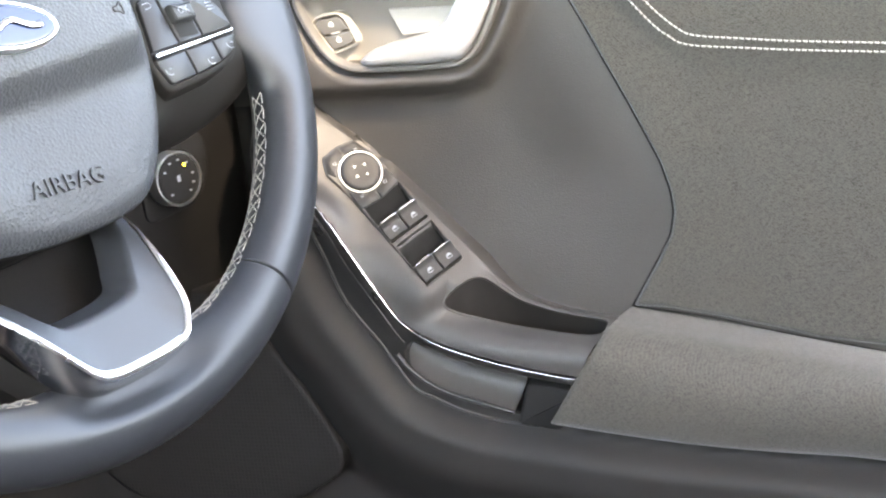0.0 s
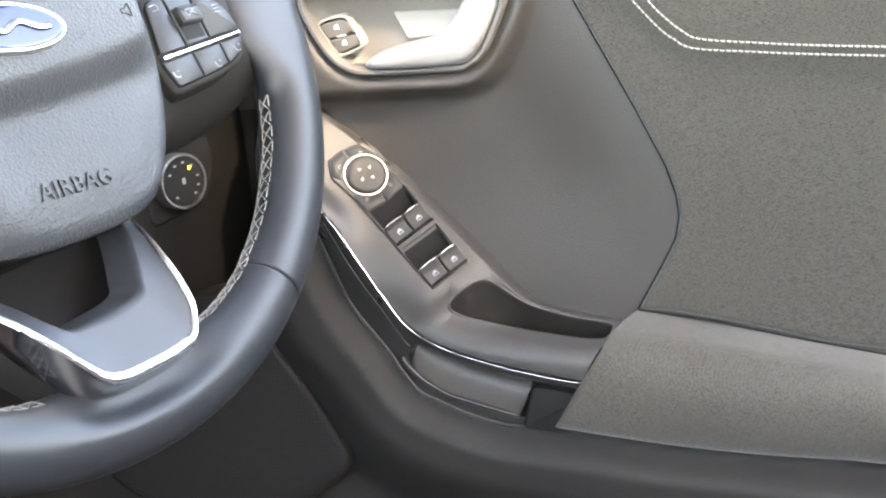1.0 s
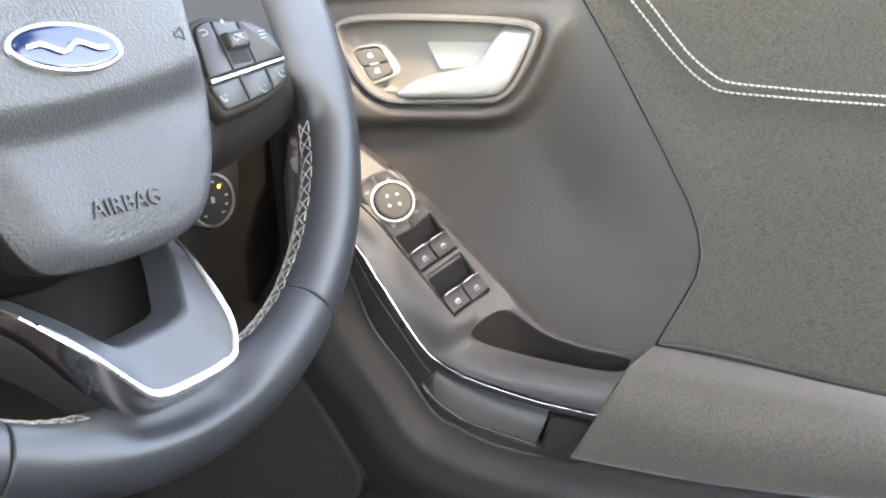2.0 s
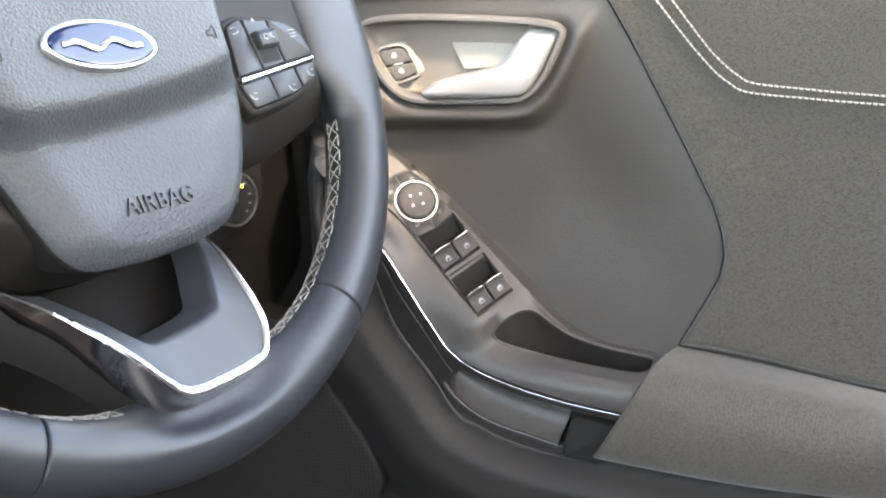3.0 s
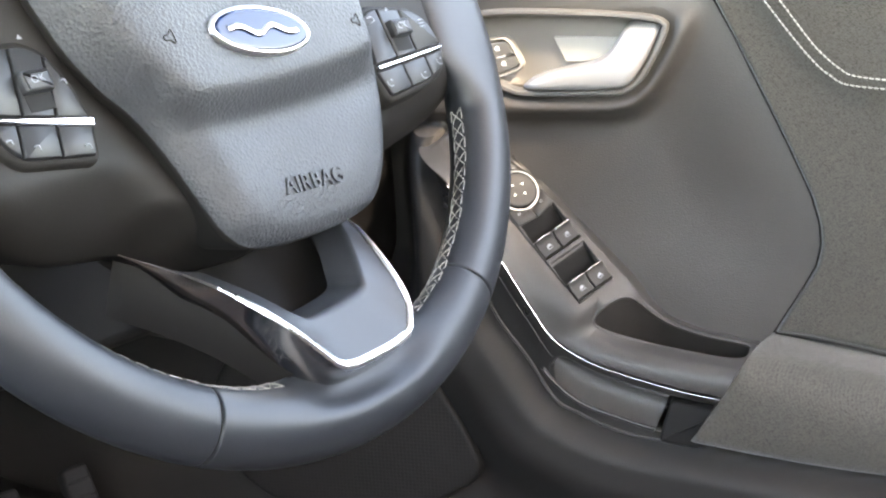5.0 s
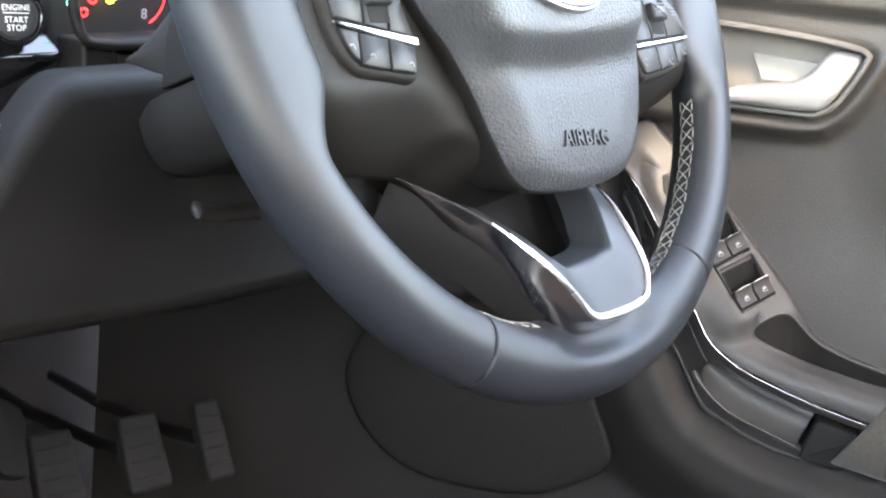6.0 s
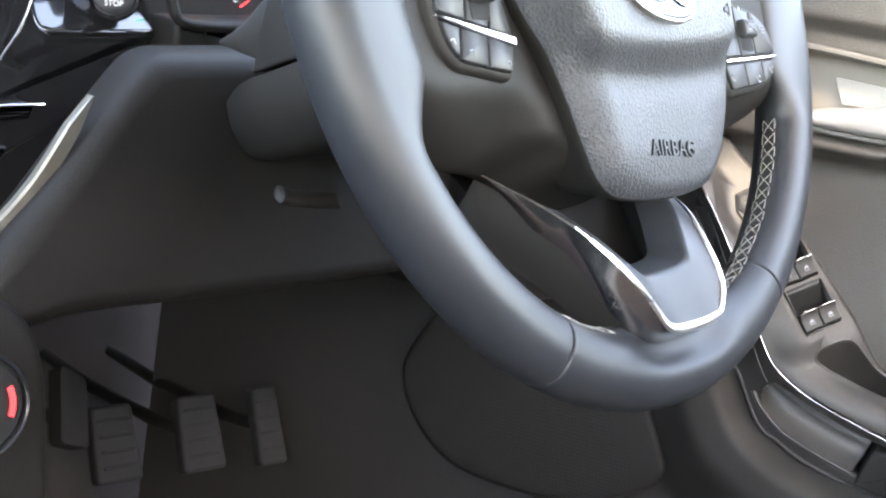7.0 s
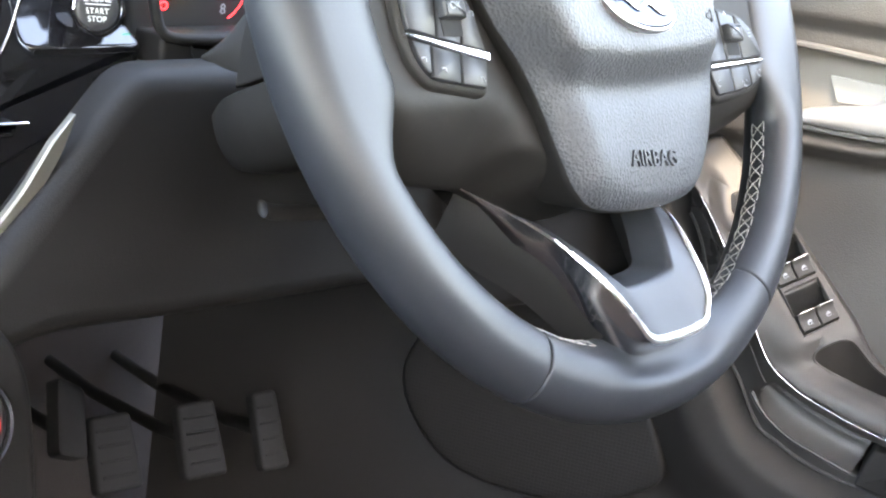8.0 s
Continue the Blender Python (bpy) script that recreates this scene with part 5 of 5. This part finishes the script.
    for t in (2.6, 2.0, 1.4, 0.8, 0.1, -0.4, -0.9, -2.3):
        x, y = 0.0098 * math.cos(t), 0.0105 * math.sin(t)
        icon([(x - 0.0009, y - 0.0005), (x + 0.0009, y - 0.0005), (x + 0.0009, y + 0.0005), (x - 0.0009, y + 0.0005)], put3, M_GREYPRINT, ls, 0.0053)
    icon([(-0.0012, -0.0016), (0.0010, -0.0018), (0.0012, 0.0018), (-0.0011, 0.0018)], put3, M_GREYPRINT, ls, 0.0053)
    icon([(0.0044, 0.0062), (0.0057, 0.0058), (0.0060, 0.0070), (0.0047, 0.0075)], put3, M_YELLOW, ls, 0.0054, "amber_lamp")
    for x, z in ((0.2256, 0.5571), (0.2236, 0.5484)):
        icon([(x - 0.0016, z - 0.0016), (x + 0.0016, z - 0.0020), (x + 0.0016, z + 0.0012), (x - 0.0016, z + 0.0016)], lambda a, b, k: (a, 0.1163 - k, b), M_GREYPRINT, dash, 0.0)
    # top of the dashboard up to the windscreen
    slab("dash_top", rounded([(-1.0, 0.735), (0.25, 0.735), (0.25, 0.69), (-1.0, 0.69)], 0.01), 0.25, 0.5, M_DASH, dash, "", edge=0.01)


def build_column():
    col = thing("steering_column", WHEEL, "black plastic steering column shroud with adjusting lever", "steering column")
    def section(n, w, top, bot, shear=0.0, up=False):
        k, j = (0.85, 1.0) if up else (1.0, 0.85)
        a, b = (0.018, 0.0015) if up else (0.0015, 0.016)
        ring = [(w * k, top), (-w * k, top), (-w * 1.01, (top + bot) / 2), (-w * j, bot), (w * j, bot), (w * 1.01, (top + bot) / 2)]
        return [(x, y, n + shear * y) for x, y in rounded(ring, [a, a, 0.018, b, b, 0.018], 6)]

    lower = [section(-0.038, 0.050, -0.007, -0.036), section(-0.060, 0.068, -0.0065, -0.041), section(-0.10, 0.0745, -0.0065, -0.0435), section(-0.135, 0.0748, -0.0068, -0.0445), section(-0.148, 0.0705, -0.0068, -0.0435), section(-0.160, 0.064, -0.0075, -0.041), section(-0.175, 0.055, -0.009, -0.038)]
    n = len(lower[0])
    mesh_part("lower_shroud", [p for s in lower for p in s], grid_faces(len(lower), n, False, True) + [tuple(range(n))], M_HUB, col, "dark lower column shroud")
    upper = [section(-0.038, 0.050, 0.045, -0.0055, 0.0, True), section(-0.060, 0.069, 0.052, -0.0055, 0.0, True), section(-0.09, 0.0750, 0.054, -0.0055, 0.2, True), section(-0.1285, 0.0762, 0.052, -0.0055, 0.6, True), section(-0.1300, 0.0745, 0.050, -0.004, 0.6, True)]
    collar = [section(n, 0.0735, top, low, 0.0, True) for n, top, low in ((-0.110, 0.040, -0.004), (-0.128, 0.031, -0.001), (-0.138, 0.025, 0.004), (-0.146, 0.020, 0.009), (-0.152, 0.016, 0.012))]
    mesh_part("column_collar", [p for s in collar for p in s], grid_faces(5, len(collar[0]), False, True), M_HUB, col, "grey sliding collar behind the shroud")
    mesh_part("upper_shroud", [p for s in upper for p in s], grid_faces(5, n, False, True) + [tuple(range(n))], M_HUB, col, "dark upper column shroud")
    v, f = tube(spline([(-0.080, -0.0605, -0.126), (-0.072, -0.0620, -0.130), (-0.055, -0.0632, -0.136), (-0.030, -0.0650, -0.140)], 16), 0.0042, 12, flat=0.6)
    mesh_part("adjust_lever", v, f, M_HUB, col, "black column adjusting lever")
    v, f = tube([(0.04, 0.012, -0.05), (0.08, 0.024, -0.05), (0.12, 0.034, -0.047), (0.15, 0.04, -0.044)], 0.008, 12, flat=0.7)
    mesh_part("stalk", v, f, M_SWITCH, col, "black control stalk")
    v, f = tube([(-0.05, 0.02, -0.06), (-0.10, 0.026, -0.06), (-0.15, 0.030, -0.058)], 0.008, 12, flat=0.7)
    mesh_part("stalk", v, f, M_SWITCH, col, "black control stalk")


def build_pedals():
    for name, x, z, w, h, cat in (("clutch_pedal", -0.011, 0.3735, 0.015, 0.0225, "pedal"), ("brake_pedal", 0.0545, 0.3660, 0.015, 0.0235, "pedal"), ("accelerator_pedal", 0.1130, 0.3585, 0.0105, 0.0255, "pedal")):
        p = thing(name, pose(x, 0.26, z, 62, 0, -10), "dark rubber-faced foot pedal in the footwell", cat, group="pedals")
        plate("pad", rounded([(-w, -h), (w, -h), (w * 0.9, h), (-w * 0.9, h)], 0.004), [(0, -0.008), (0, -0.002), (-0.001, 0.0), (-0.003, 0.0005)], M_RUBBER, p, "ribbed rubber pad", back=True)
        for k in range(4):
            y = -h * 0.6 + k * h * 0.4
            plate("rib", rounded([(-w * 0.7, y - 0.001), (w * 0.7, y - 0.001), (w * 0.7, y + 0.001), (-w * 0.7, y + 0.001)], 0.0008, 2), [(0, 0.0), (0, 0.0012), (-0.0004, 0.0016)], M_RUBBER, p)
        v, f = tube([(0, 0.0, -0.006), (0, 0.012, -0.05), (-0.002, 0.045, -0.13), (-0.004, 0.085, -0.205)], 0.0045, 8)
        mesh_part("arm", v, f, M_DASH, p, "black pedal arm")
    rest = thing("foot_rest", pose(-0.0430, 0.26, 0.4040, 60, 18, 6), "dark plastic foot rest beside the pedals", "foot rest")
    plate("rest_plate", rounded([(-0.012, -0.022), (0.010, -0.024), (0.012, 0.016), (-0.008, 0.022)], 0.004), [(0, -0.01), (0, -0.001), (-0.0015, 0.0)], M_RUBBER, rest, back=True)


build_dash()
build_column()
build_pedals()


# ---- the shell of the cabin: walls and roof are unseen, added to limit the daylight ----
def box(name, lo, hi, material, label, category, kind="structure"):
    bm = bmesh.new()
    bmesh.ops.create_cube(bm, size=1.0)
    for v in bm.verts:
        v.co = Vector([lo[i] + (hi[i] - lo[i]) * (v.co[i] + 0.5) for i in range(3)])
    bmesh.ops.bevel(bm, geom=bm.edges[:], offset=0.004, segments=2, affect="EDGES")
    ob = part(name, bm, material, None, "", False)
    return tagged(ob, label, category, kind=kind)


box("floor", (-1.1, -1.3, 0.16), (0.7, 0.7, 0.20), M_CARPET, "black carpeted cabin floor", "floor")
box("bulkhead", (-1.1, 0.46, 0.20), (0.7, 0.5, 0.70), M_CARPET, "black carpeted bulkhead ahead of the pedals", "bulkhead")
box("wall_left", (-1.14, -1.3, 0.20), (-1.1, 0.7, 0.78), M_LOWER, "unseen dark far cabin side, added to limit the daylight", "wall")
box("wall_back", (-1.1, -1.34, 0.20), (0.7, -1.3, 0.95), M_LOWER, "unseen dark rear of the cabin, added to limit the daylight", "wall")
box("wall_right", (0.62, -1.3, 0.20), (0.66, 0.7, 0.72), M_LOWER, "unseen dark wall behind the door card, added to block light", "wall")


def build_ceiling():
    """Unseen headlining; a slot over the front seat is added to sun the door handle."""
    x0, x1, y0, y1, z0, z1 = -1.05, 0.42, -1.3, 0.12, 1.12, 1.15
    # edges of the added slot, set by where the sun patch falls
    a0, a1, b0, b1 = 0.06, 0.36, -0.555, -0.44
    ring = [(x0, y0), (x1, y0), (x1, y1), (x0, y1)]
    hole = [(a0, b0), (a1, b0), (a1, b1), (a0, b1)]
    verts = [(x, y, z) for z in (z0, z1) for pts in (ring, hole) for x, y in pts]
    faces = []
    for i in range(4):
        j = (i + 1) % 4
        faces += [(i, 4 + i, 4 + j, j), (8 + i, 8 + j, 12 + j, 12 + i), (i, j, 8 + j, 8 + i), (4 + i, 12 + i, 12 + j, 4 + j)]
    ob = mesh_part("ceiling", verts, faces, M_LINER, None, smooth=False)
    tagged(ob, "unseen pale grey headlining with a slot added to sun the door handle", "ceiling", kind="structure")


build_ceiling()
# out of view: a pale warm reflector for sunlight under the windows
ground = box("ground", (-300, -300, -0.2), (300, 300, -0.15), grained("warm bounce ground", (0.30, 0.275, 0.24), 0.9, scale=40, bump=0.3, wide=0.3), "unseen pale ground added to bounce warm light into the cabin", "ground")
